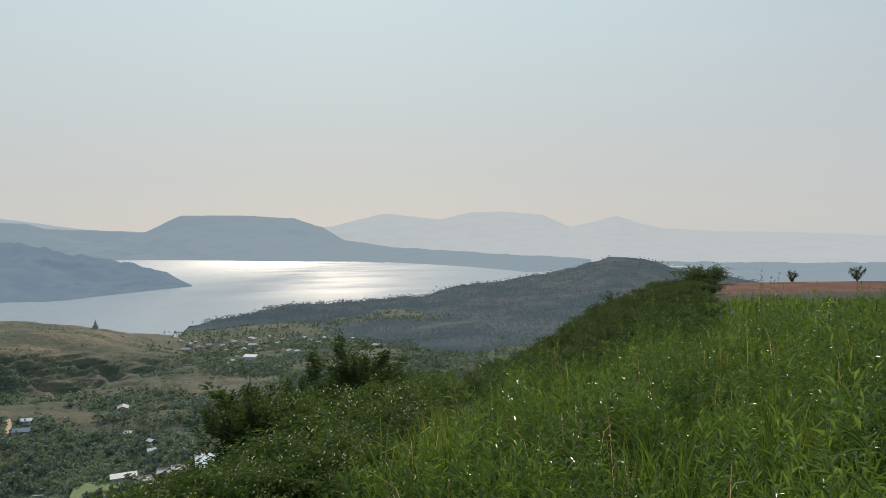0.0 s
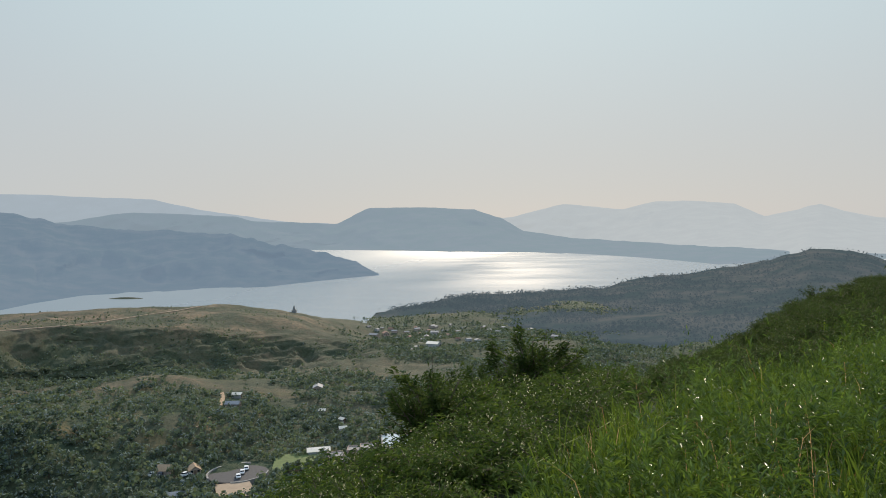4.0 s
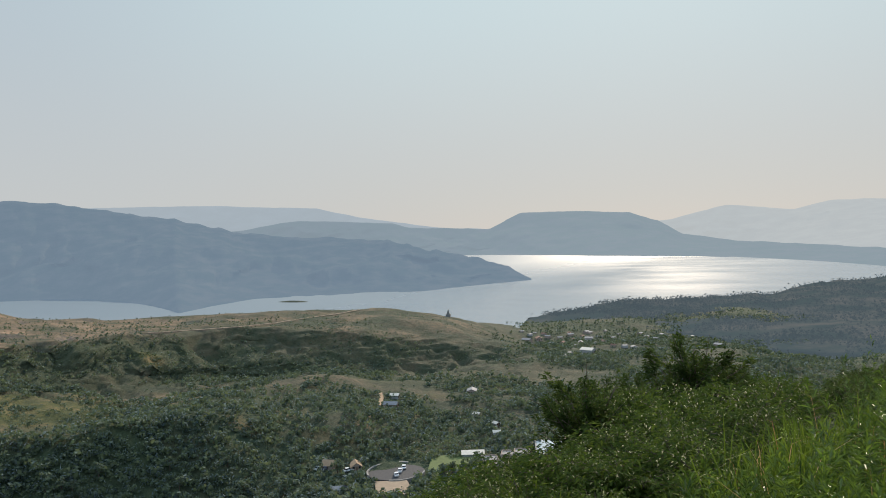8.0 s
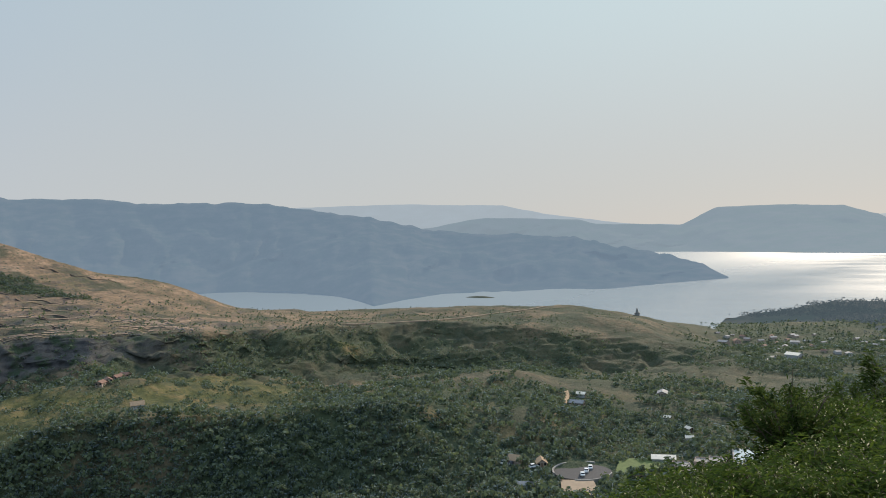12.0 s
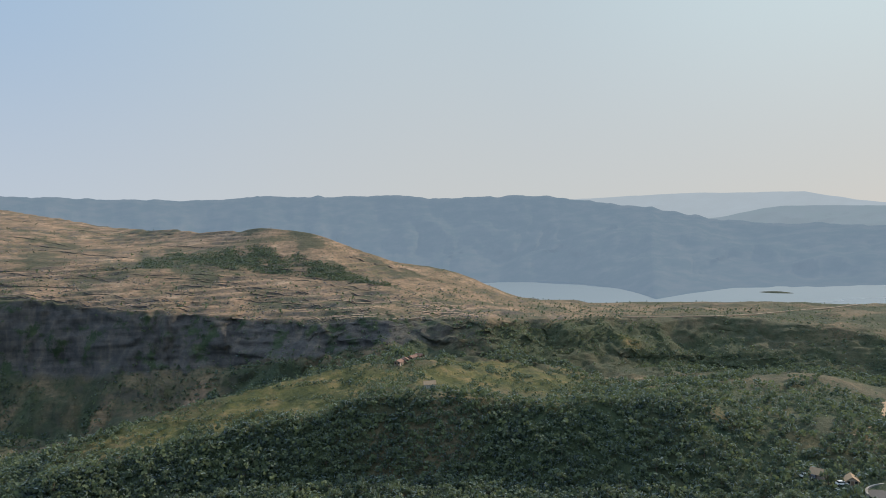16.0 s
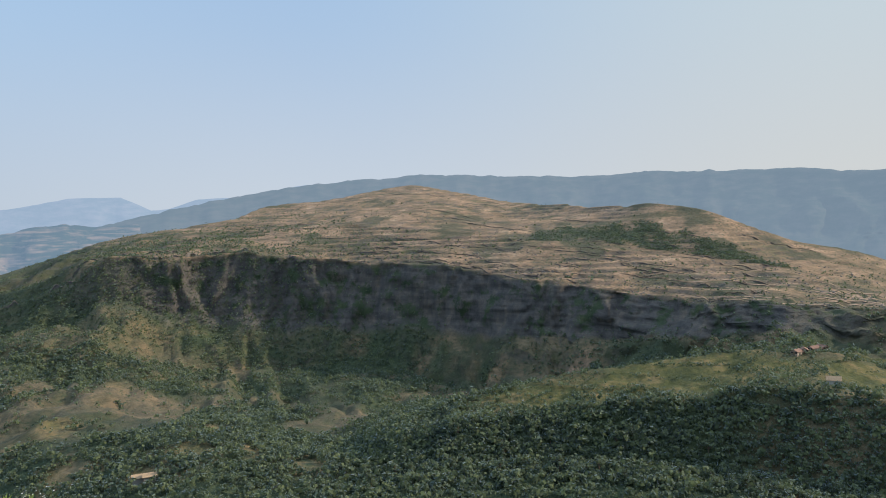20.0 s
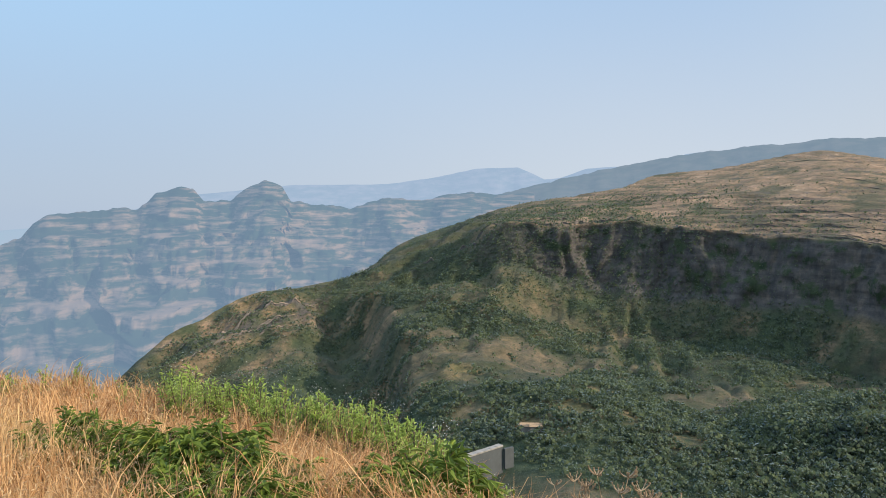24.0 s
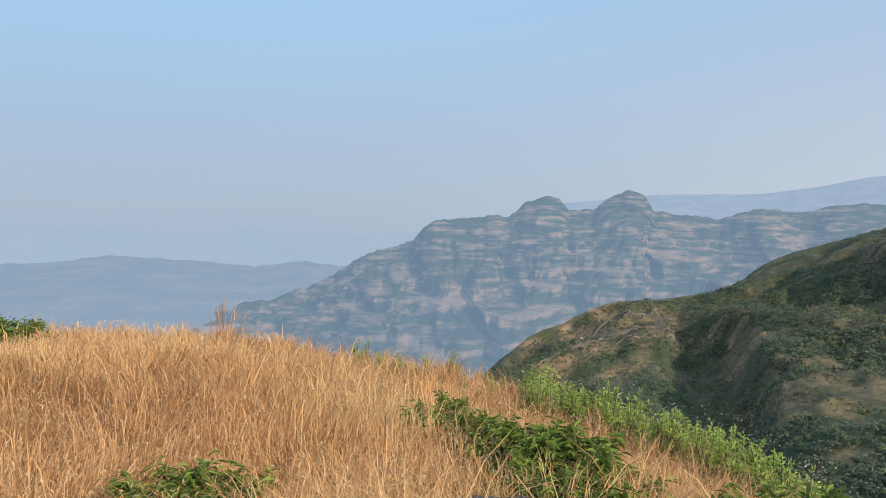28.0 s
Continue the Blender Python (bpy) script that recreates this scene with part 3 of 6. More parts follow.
dry = dry * (1 - hilltop) + hilltop * np.clip(0.55 + 0.4 * fbm(X / 1.2, Y / 1.2, 4, 69) + 0.3 * np.sin(np.radians(A2)), 0, 1)
dry = np.clip(dry + window(A2, 18, 62, 6) * window(K, 8.7, 11.2, 0.5) * np.clip(0.15 + 0.6 * fbm(X / 30, Y / 30, 5, 59), 0, 0.5), 0, 1)
spur_rock = window(A2, 128.5, 140, 2) * window(K, 7.6, 9.6, 0.5) * np.clip(0.5 + fbm(A2 / 1.5, K * 3, 4, 57), 0, 1)
dry = dry * (1 - 0.85 * window(K, 7.8, 9.0, 0.1) * window(A2, 58, 120, 5))
talus = window(K, 6.2, 8.05, 0.4) * window(A2, 60, 122, 6)
dry = dry * (1 - 0.6 * window(K, 5.6, 8.4, 0.3) * window(A2, 90, 120, 5))
dry = np.clip(dry + talus * np.clip(0.9 * fbm(X / 26, Y / 26, 5, 89, 0.6) - 0.1, 0, 0.6) * np.interp(A2, [60, 92, 100], [1, 1, 0.45]), 0, 1)
put_attribute(ground, "dry", dry)
put_attribute(ground, "rock", np.clip(steep * np.clip((R - 150) / 100, 0, 1) * window(A2, 48, 145, 12) * window(K, 5, 11, 0.5) * 0.5 * (0.3 + 0.7 * patchy) + face * np.interp(A2, [58, 66, 104, 112, 118], [0.5, 0.9, 0.9, 0.6, 0.3]) + ledge_face * 0.6 + spur_rock * 0.8, 0, 1) * (1 - 0.8 * window(A2, 121.8, 128.5, 1)))
field = window(A2, 46, 92, 5) * window(K, 4.42, 6.3, 0.2) * np.clip(0.95 + 0.6 * fbm(X / 30, Y / 30, 3, 47), 0.3, 1)
field = np.maximum(field, window(A2, 28, 56, 4) * window(K, 4.7, 5.6, 0.3) * np.clip(fbm(X / 40, Y / 25, 3, 49) * 2, 0, 0.3))
small_field = sight(47.6, -8.25)
field = np.maximum(field, np.clip((10 - np.hypot(X - small_field.x, Y - small_field.y)) / 3, 0, 0.9))
field = np.maximum(field, clearing * np.where(R > 430, 0.3, 0.7) * np.interp(A2, [50, 62], [0.55, 1]))
put_attribute(ground, "field", field)
put_attribute(ground, "soil", window(A2, -40, -19, 1.5) * window(K, 1.55, 2.15, 0.1))

sheet_az = np.linspace(-14, 100, 90)
near_shore = np.where(sheet_az < 19.5, along(WOODED_TOP, sheet_az)[0] + 5, 870)
far_shore = np.minimum(4400, along(LAKE_HEAD, sheet_az)[0] + 40)
LR = near_shore + np.linspace(0, 1, 30)[:, None] * (np.maximum(far_shore, near_shore + 20) - near_shore)
lake = tagged(sheet("lake", -LR * np.sin(np.radians(sheet_az)), LR * np.cos(np.radians(sheet_az)), np.full((30, 90), LAKE_Z), False, WATER),
              "calm pale lake glittering in the low sun", "lake", kind="structure")


def far_ridge(name, label, material, skyline, foot, back=250, rough=10, seed=0, steps=26, bench=0.0, gullies=1.0, step_az=0.25, skirt=0.0):
    """A range of hills: a skyline and a foot, each a plan line, with a slope of gullies and benches between, and a back."""
    az = np.arange(skyline[0][0], skyline[-1][0] + 1e-6, step_az)
    rs, zs = along(skyline, az)
    rf, zf = along(foot, az)
    zs = zs + rough * 0.3 * fbm(az * 1.3, 0 * az + seed, 4, seed + 31) * np.clip((az - az[0]) / 2, 0, 1)
    u = np.linspace(0, 1, steps)[:, None]
    r, z = rf + (rs - rf) * u, zf + (zs - zf) * (u * 0.75 + 0.25 * u * u)
    x, y = -r * np.sin(np.radians(az)), r * np.cos(np.radians(az))
    bow = np.sin(np.pi * np.clip(u, 0, 1)) * np.clip(np.minimum(az - az[0], az[-1] - az) / 9.0, 0.02, 1)
    w = fbm(np.broadcast_to(az / 4, r.shape), np.broadcast_to(u * 2, r.shape), 3, seed + 2)
    g = fbm(np.broadcast_to(az / 3.2, r.shape) + w, np.broadcast_to(u * 2.2, r.shape) + w, 5, seed, 0.55)
    r = r + bow * g * 60 * gullies
    z = z + bow ** 0.5 * fbm(x / 160, y / 160, 4, seed + 5) * rough
    if bench:
        zl = z + 6 * fbm(x / 300, y / 300, 2, seed + 9)
        f = zl / bench - np.floor(zl / bench)
        z = z + ((np.floor(zl / bench) + np.clip((f - 0.5) / 0.25, 0, 1)) * bench - zl) * np.clip(0.45 + 0.9 * fbm(x / 220, y / 220, 3, seed + 13), 0, 0.9) * np.minimum(1, 3 * (1 - u))
    zb = np.minimum(z[-1:] - 40, -60)
    rb = np.array([[0.15], [1.0]]) * back
    r = np.concatenate([r, r[-1:] + rb])
    z = np.concatenate([z, z[-1:] - 6, zb + 0 * z[-1:]])
    if skirt:
        r, z = np.concatenate([r[:1] - 1.0, r]), np.concatenate([z[:1] - skirt, z])
    r = np.minimum(r, 4960)
    return tagged(sheet(name, -r * np.sin(np.radians(az)), r * np.cos(np.radians(az)), z, False, material), label, "hills", kind="structure")


# haze is painted as emission on the hills themselves, paler for farther ones
HAZE_FAR = haze_glow_material("hills_thick_haze_glow", (0.455, 0.485, 0.495), 1.0, (0.03, 0.03, 0.03), (0.05, 0.05, 0.045), relief=0.1)
HAZE_RANGE = haze_glow_material("range_haze_glow", (0.365, 0.42, 0.465), 1.0, (0.03, 0.03, 0.03), (0.05, 0.05, 0.05), relief=0.12)
HAZE_BLUE = haze_glow_material("plateau_thick_haze_glow", (0.265, 0.35, 0.475), 1.0, (0.02, 0.03, 0.03), (0.05, 0.05, 0.05))
HAZE_PALE = haze_glow_material("plain_thick_haze_glow", (0.3, 0.39, 0.505), 1.0, (0.02, 0.03, 0.03), (0.03, 0.03, 0.03), 0.004, 1.0)
HAZE_LOW = haze_glow_material("plain_haze_glow", (0.215, 0.295, 0.4), 1.0, (0.015, 0.022, 0.022), (0.045, 0.04, 0.036), 0.006, 1.5, 0.15)
HAZE_MESA = haze_glow_material("hills_haze_glow", (0.23, 0.285, 0.335), 1.0, (0.03, 0.04, 0.03), (0.045, 0.045, 0.04), relief=0.12)
HAZE_PEN = haze_glow_material("long_hill_haze_glow", (0.152, 0.207, 0.272), 1.0, (0.02, 0.028, 0.024), (0.042, 0.042, 0.036), 0.016, 3.0, 0.15)
HAZE_PIN = haze_glow_material("banded_ridge_haze_glow", (0.122, 0.182, 0.262), 1.0, (0.02, 0.03, 0.02), (0.13, 0.092, 0.065), 0.008, 9.0, 0.3, (0.47, 0.61))

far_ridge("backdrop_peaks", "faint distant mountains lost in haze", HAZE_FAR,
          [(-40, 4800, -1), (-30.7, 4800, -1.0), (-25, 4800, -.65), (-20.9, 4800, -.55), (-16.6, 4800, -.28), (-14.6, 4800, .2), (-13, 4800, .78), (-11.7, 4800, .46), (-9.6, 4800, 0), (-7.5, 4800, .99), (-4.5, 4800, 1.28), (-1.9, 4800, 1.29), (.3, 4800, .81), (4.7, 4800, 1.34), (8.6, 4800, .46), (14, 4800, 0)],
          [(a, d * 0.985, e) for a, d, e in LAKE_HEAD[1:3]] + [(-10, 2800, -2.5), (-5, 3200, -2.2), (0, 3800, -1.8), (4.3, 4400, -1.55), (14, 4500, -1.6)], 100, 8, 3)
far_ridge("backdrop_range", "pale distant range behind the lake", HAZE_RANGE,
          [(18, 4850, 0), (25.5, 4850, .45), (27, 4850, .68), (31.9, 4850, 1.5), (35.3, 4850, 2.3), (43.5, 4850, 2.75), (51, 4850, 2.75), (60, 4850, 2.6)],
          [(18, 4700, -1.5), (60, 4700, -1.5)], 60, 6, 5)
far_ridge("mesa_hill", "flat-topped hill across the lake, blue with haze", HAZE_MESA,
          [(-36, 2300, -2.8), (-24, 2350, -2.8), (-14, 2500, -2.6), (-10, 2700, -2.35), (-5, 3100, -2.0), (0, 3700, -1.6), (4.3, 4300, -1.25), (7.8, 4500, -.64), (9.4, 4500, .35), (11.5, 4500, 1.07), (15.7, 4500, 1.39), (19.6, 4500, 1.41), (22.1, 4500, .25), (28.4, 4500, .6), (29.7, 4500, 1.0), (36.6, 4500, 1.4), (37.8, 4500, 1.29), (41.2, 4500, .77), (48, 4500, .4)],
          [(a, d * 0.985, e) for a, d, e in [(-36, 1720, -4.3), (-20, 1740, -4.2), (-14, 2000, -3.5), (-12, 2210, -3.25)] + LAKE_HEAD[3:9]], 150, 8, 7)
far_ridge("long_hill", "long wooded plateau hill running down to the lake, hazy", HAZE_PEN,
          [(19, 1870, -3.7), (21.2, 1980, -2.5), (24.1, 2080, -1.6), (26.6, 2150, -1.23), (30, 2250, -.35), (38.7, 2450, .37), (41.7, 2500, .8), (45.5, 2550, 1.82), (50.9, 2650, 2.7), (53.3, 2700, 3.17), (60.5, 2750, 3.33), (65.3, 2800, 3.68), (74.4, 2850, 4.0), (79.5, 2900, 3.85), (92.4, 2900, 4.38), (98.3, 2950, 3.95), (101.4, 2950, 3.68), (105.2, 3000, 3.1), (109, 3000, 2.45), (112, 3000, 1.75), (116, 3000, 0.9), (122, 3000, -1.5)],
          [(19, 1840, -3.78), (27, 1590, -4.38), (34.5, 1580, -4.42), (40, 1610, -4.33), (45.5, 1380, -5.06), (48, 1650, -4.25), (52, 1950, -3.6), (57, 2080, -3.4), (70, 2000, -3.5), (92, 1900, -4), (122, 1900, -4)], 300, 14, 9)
# blue airlight over ridge, plateau and plain comes from their surface emission
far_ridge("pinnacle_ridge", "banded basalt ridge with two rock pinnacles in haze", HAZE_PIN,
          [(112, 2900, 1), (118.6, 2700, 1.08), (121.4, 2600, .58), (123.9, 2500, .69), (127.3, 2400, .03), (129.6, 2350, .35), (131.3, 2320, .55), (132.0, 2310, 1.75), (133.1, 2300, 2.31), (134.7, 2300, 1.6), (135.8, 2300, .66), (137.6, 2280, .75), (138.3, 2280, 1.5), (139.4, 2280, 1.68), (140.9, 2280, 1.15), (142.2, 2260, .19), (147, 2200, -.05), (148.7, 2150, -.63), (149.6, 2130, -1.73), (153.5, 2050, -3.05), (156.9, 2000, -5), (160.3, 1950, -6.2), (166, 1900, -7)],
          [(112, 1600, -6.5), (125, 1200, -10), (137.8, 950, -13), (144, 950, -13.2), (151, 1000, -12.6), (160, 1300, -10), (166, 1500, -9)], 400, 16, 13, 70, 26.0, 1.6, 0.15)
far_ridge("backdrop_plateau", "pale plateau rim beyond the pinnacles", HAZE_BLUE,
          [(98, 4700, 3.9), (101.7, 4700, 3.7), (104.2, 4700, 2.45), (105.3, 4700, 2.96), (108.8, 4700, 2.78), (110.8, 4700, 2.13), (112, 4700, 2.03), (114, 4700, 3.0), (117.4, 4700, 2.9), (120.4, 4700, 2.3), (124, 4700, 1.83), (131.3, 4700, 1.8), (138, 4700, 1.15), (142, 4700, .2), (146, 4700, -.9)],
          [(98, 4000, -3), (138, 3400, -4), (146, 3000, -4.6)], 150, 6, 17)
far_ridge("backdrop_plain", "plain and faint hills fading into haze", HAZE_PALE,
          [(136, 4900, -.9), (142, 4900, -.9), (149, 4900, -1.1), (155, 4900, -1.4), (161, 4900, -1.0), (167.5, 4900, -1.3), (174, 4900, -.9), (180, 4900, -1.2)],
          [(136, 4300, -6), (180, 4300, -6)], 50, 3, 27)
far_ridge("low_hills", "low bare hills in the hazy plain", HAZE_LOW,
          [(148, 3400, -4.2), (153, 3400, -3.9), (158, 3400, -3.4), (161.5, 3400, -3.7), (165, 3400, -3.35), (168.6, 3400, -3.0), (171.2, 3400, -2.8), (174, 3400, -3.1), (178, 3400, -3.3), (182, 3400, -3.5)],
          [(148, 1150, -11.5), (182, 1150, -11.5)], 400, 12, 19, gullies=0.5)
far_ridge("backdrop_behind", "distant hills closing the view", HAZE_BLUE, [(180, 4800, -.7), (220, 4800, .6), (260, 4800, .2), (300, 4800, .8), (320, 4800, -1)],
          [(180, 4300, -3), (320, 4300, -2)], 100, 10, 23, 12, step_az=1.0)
# the wooded hill emits its own bluish haze
HAZE_WOOD = haze_glow_material("wooded_hill_haze_glow", (0.062, 0.083, 0.099), 1.0, (0.014, 0.02, 0.014), (0.055, 0.046, 0.034), 0.016, 1.0)
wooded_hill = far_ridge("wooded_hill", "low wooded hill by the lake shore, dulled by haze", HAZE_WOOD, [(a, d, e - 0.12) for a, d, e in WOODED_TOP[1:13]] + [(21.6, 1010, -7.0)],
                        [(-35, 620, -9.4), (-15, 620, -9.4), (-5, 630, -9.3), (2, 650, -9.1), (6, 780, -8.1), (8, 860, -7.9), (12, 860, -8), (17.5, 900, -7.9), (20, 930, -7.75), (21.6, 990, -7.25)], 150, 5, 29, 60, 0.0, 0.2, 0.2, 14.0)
islet_az = np.linspace(0, 2 * np.pi, 33)[:-1]
islet_r = np.linspace(1, 0, 7)[:, None]
islet_c = (-1480 * math.sin(radians(37.3)), 1480 * math.cos(radians(37.3)))
tagged(sheet("islet", islet_c[0] + islet_r * np.cos(islet_az) * 42, islet_c[1] + islet_r * np.sin(islet_az) * 14, LAKE_Z - 1 + 3.5 * (1 - islet_r ** 2) + 0 * islet_az, True, GROUND),
       "low bare islet in the lake's bay", "islet", kind="structure")


# ---- ledges of basalt on the plateau: a low scarp with an overhanging lip ----
LEDGE_ROCK = plain_material("ledge_basalt", (0.13, 0.12, 0.115), 0.9, 0.45, 0.25, relief=0.8)
LEDGE_TOP = plain_material("ledge_dry_turf", (0.27, 0.19, 0.128), 0.95, 0.35, 0.12)


def rock_ledge(az0, az1, k, tall, seed):
    az = np.arange(az0, az1, 0.09)
    n = len(az)
    ends = np.minimum(1, np.minimum(np.arange(n), np.arange(n)[::-1]) / 9) ** 0.7
    kk = k + 0.014 * fbm(az / 4.5, az * 0 + seed, 4, seed)
    p = ground_at(az, kk)
    out = unit_rows(p * np.array([1, 1, 0]))
    h = tall * np.clip(0.65 + 0.9 * fbm(az * 1.8, az * 0, 4, seed + 3), 0.05, 1.6) * ends
    jag = 0.9 * fbm(az * 3.2, az * 0, 3, seed + 7)
    up = np.array([0, 0, 1.0])
    rows = [p - out * (1.0 + jag)[:, None] - up * 0.8, p - out * (0.6 + jag)[:, None] + up * (h * 0.55)[:, None], p - out * (1.2 + jag)[:, None] + up * (h * 0.72)[:, None],
            p - out * (1.1 + jag)[:, None] + up * h[:, None], p + out * 1.5 + up * (h * 1.02)[:, None], p + out * (3 + 3 * h)[:, None] + up * (h * 0.8)[:, None], p + out * (6 + 7 * h)[:, None] - up * 0.3]
    verts = np.concatenate(rows).tolist()
    faces, which = [], []
    for j in range(len(rows) - 1):
        for i in range(n - 1):
            faces.append((j * n + i, j * n + i + 1, (j + 1) * n + i + 1, (j + 1) * n + i))
            which.append(0 if j < 3 else 1)
    ob = link_mesh("rock_ledge", verts, faces, LEDGE_ROCK)
    ob.data.materials.append(LEDGE_TOP)
    ob.data.polygons.foreach_set("material_index", np.array(which, dtype=np.int32))
    return tagged(ob, "low dark basalt ledge with dry turf on top", "rock ledge", "ledges on the plateau")


def unit_rows(v):
    return v / np.linalg.norm(v, axis=-1, keepdims=True)


ledge_rng = np.random.default_rng(33)
for i in range(95):
    mid, half = ledge_rng.uniform(60, 102), ledge_rng.uniform(0.5, 3.4)
    rock_ledge(mid - half, mid + half, 9.02 + 0.75 * (i / 95) ** 1.2 + ledge_rng.normal(0, 0.02), ledge_rng.uniform(0.12, 0.36), i)
for i in range(26):
    mid, half = ledge_rng.uniform(62, 112), ledge_rng.uniform(1, 3.5)
    rock_ledge(mid - half, mid + half, ledge_rng.uniform(9.8, 10.9), ledge_rng.uniform(0.15, 0.45), 200 + i)
for a0, a1, k, tall in [(129.6, 137.4, 8.85, 2.0), (131.0, 139.0, 8.2, 1.5), (133.0, 140.5, 9.5, 1.1), (129.8, 134.0, 7.7, 1.3), (104.5, 113.5, 9.05, 2.0), (110.0, 117.5, 9.3, 1.8), (116.5, 121.5, 9.1, 2.2)]:
    rock_ledge(a0, a1, k, tall, int(a0 * 10))


# ---- plants: arrays of blades, leaves and leaf clumps ----
RNG = np.random.default_rng(7)


def mesh_arrays(name, verts, faces_n, material, smooth=False):
    """verts (n, k, 3) with the same faces on each piece."""
    n, k = verts.shape[:2]
    me = bpy.data.meshes.new(name)
    me.vertices.add(n * k)
    me.vertices.foreach_set("co", np.ascontiguousarray(verts, dtype=np.float32).ravel())
    loops, starts, at = [], [], 0
    for f in faces_n:
        loops += f
        starts.append(at)
        at += len(f)
    loops, starts = np.array(loops), np.array(starts)
    all_loops = (np.arange(n)[:, None] * k + loops).ravel()
    all_starts = (np.arange(n)[:, None] * at + starts).ravel()
    me.loops.add(len(all_loops))
    me.loops.foreach_set("vertex_index", all_loops.astype(np.int32))
    me.polygons.add(len(all_starts))
    me.polygons.foreach_set("loop_start", all_starts.astype(np.int32))
    me.materials.append(material)
    me.update(calc_edges=True)
    if smooth:
        me.shade_smooth()
    return me


def unit(v):
    return v / np.maximum(np.linalg.norm(v, axis=-1, keepdims=True), 1e-9)


def blades(base, height, width, lean, droop, fine=True, wind=0.0):
    """Grass blades: a bent strip of two quads and a tip, or of one."""
    n = len(base)
    a = RNG.uniform(0, 2 * np.pi, n)
    side = np.stack([np.cos(a), np.sin(a), 0 * a], -1)
    ld = RNG.uniform(0, 2 * np.pi, n)
    if wind:
        ld = 5 * fbm(base[:, 0] / 1.4, base[:, 1] / 1.4, 3, 19) + RNG.normal(0, wind, n)
    out = np.stack([np.cos(ld), np.sin(ld), 0 * ld], -1) * lean[:, None]
    up = np.array([0, 0, 1.0])
    w, h = width[:, None], height[:, None]
    p1 = base + up * h * 0.42 + out * h * 0.18
    p2 = base + up * h * (0.78 - 0.1 * droop[:, None]) + out * h * 0.55
    p3 = base + up * h * (1.0 - 0.35 * droop[:, None]) + out * h * 1.05
    v = np.stack([base - side * w * 0.5, base + side * w * 0.5, p1 + side * w * 0.5, p1 - side * w * 0.5, p2 + side * w * 0.36, p2 - side * w * 0.36, p3], 1)
    if not fine:
        return v[:, [0, 1, 4, 5, 6]], [[0, 1, 2, 3], [3, 2, 4]]
    return v, [[0, 1, 2, 3], [3, 2, 4, 5], [5, 4, 6]]


def leaves(base, way, length, width, fold=0.25):
    """Pointed leaves folded along the rib, which hang a little."""
    n = len(base)
    way = unit(way)
    side = unit(np.cross(way, np.array([0, 0, 1.0]) + RNG.normal(0, 0.25, (n, 3))))
    nrm = np.cross(side, way)
    l, w = length[:, None], width[:, None]
    mid = base + way * l * 0.45
    tip = base + way * l - np.array([0, 0, 1.0]) * l * 0.18
    v = np.stack([base, mid + side * w * 0.5 + nrm * w * fold, tip, mid - side * w * 0.5 + nrm * w * fold], 1)
    return v, [[0, 2, 1], [0, 3, 2]]


def cards(centre, normal, size):
    """Ragged leaf clumps: bent four-sided pieces that face outwards."""
    n = len(centre)
    t = unit(np.cross(normal, RNG.normal(0, 1, (n, 3))))
    b = np.cross(normal, t)
    s = size[:, None]
    j = RNG.uniform(0.65, 1.25, (4, n, 1))
    v = np.stack([centre + t * s * j[0], centre + b * s * j[1] - normal * s * 0.25, centre - t * s * j[2], centre - b * s * j[3] - normal * s * 0.25], 1)
    return v, [[0, 1, 2, 3]]


def plan_at(az, r):
    """Ground places at many bearings and distances close to the hilltop."""
    col = np.clip(np.searchsorted(AZ, az) - 1, 0, NA - 2)
    u = (az - AZ[col]) / (AZ[col + 1] - AZ[col])
    z = np.empty(len(az))
    order = np.argsort(col, kind="stable")
    cuts = np.searchsorted(col[order], np.arange(NA))
    for c in np.unique(col):
        k = order[cuts[c]:cuts[c + 1]]
        z[k] = np.interp(r[k], R[:, c], Z[:, c]) * (1 - u[k]) + np.interp(r[k], R[:, c + 1], Z[:, c + 1]) * u[k]
    return np.stack([-r * np.sin(np.radians(az)), r * np.cos(np.radians(az)), z], -1)


def brow_r(az):
    return along(BROW, az)[0]


def stuff(name, mesh, label, category):
    return tagged(new(name, mesh), label, category, kind="stuff")


# --- green grass on the near slope ---
def grass_edge(az):
    return along(GRASS_EDGE, az)[0]


def near_points(n, a0, a1, r0, r1, power):
    az = RNG.uniform(a0, a1, n)
    u = RNG.uniform(0, 1, n)
    p = power + 1
    r = (r0 ** p + u * (r1 ** p - r0 ** p)) ** (1 / p)
    return az, r


def grass(name, material, label, az, r, h0, h1, w0, w1, lean, droop, wide_from, seed, wind=0.0):
    """Tall grass in tussocks; one object."""
    tuft = fbm(az * r / 16, r / 0.9, 3, seed)
    h = RNG.uniform(h0, h1, len(az)) * (0.85 + 0.5 * tuft)
    w = RNG.uniform(w0, w1, len(az)) * np.maximum(1, r / wide_from)
    p = plan_at(az, r)
    near = r < 5.5
    for tag, k, fine in (("", near, True), ("", ~near, False)):
        n = int(k.sum())
        v, f = blades(p[k], h[k], w[k], RNG.uniform(0.05, lean, n), RNG.uniform(0, droop, n), fine, wind)
        stuff(name, mesh_arrays(name, v, f, material), label, "grass")


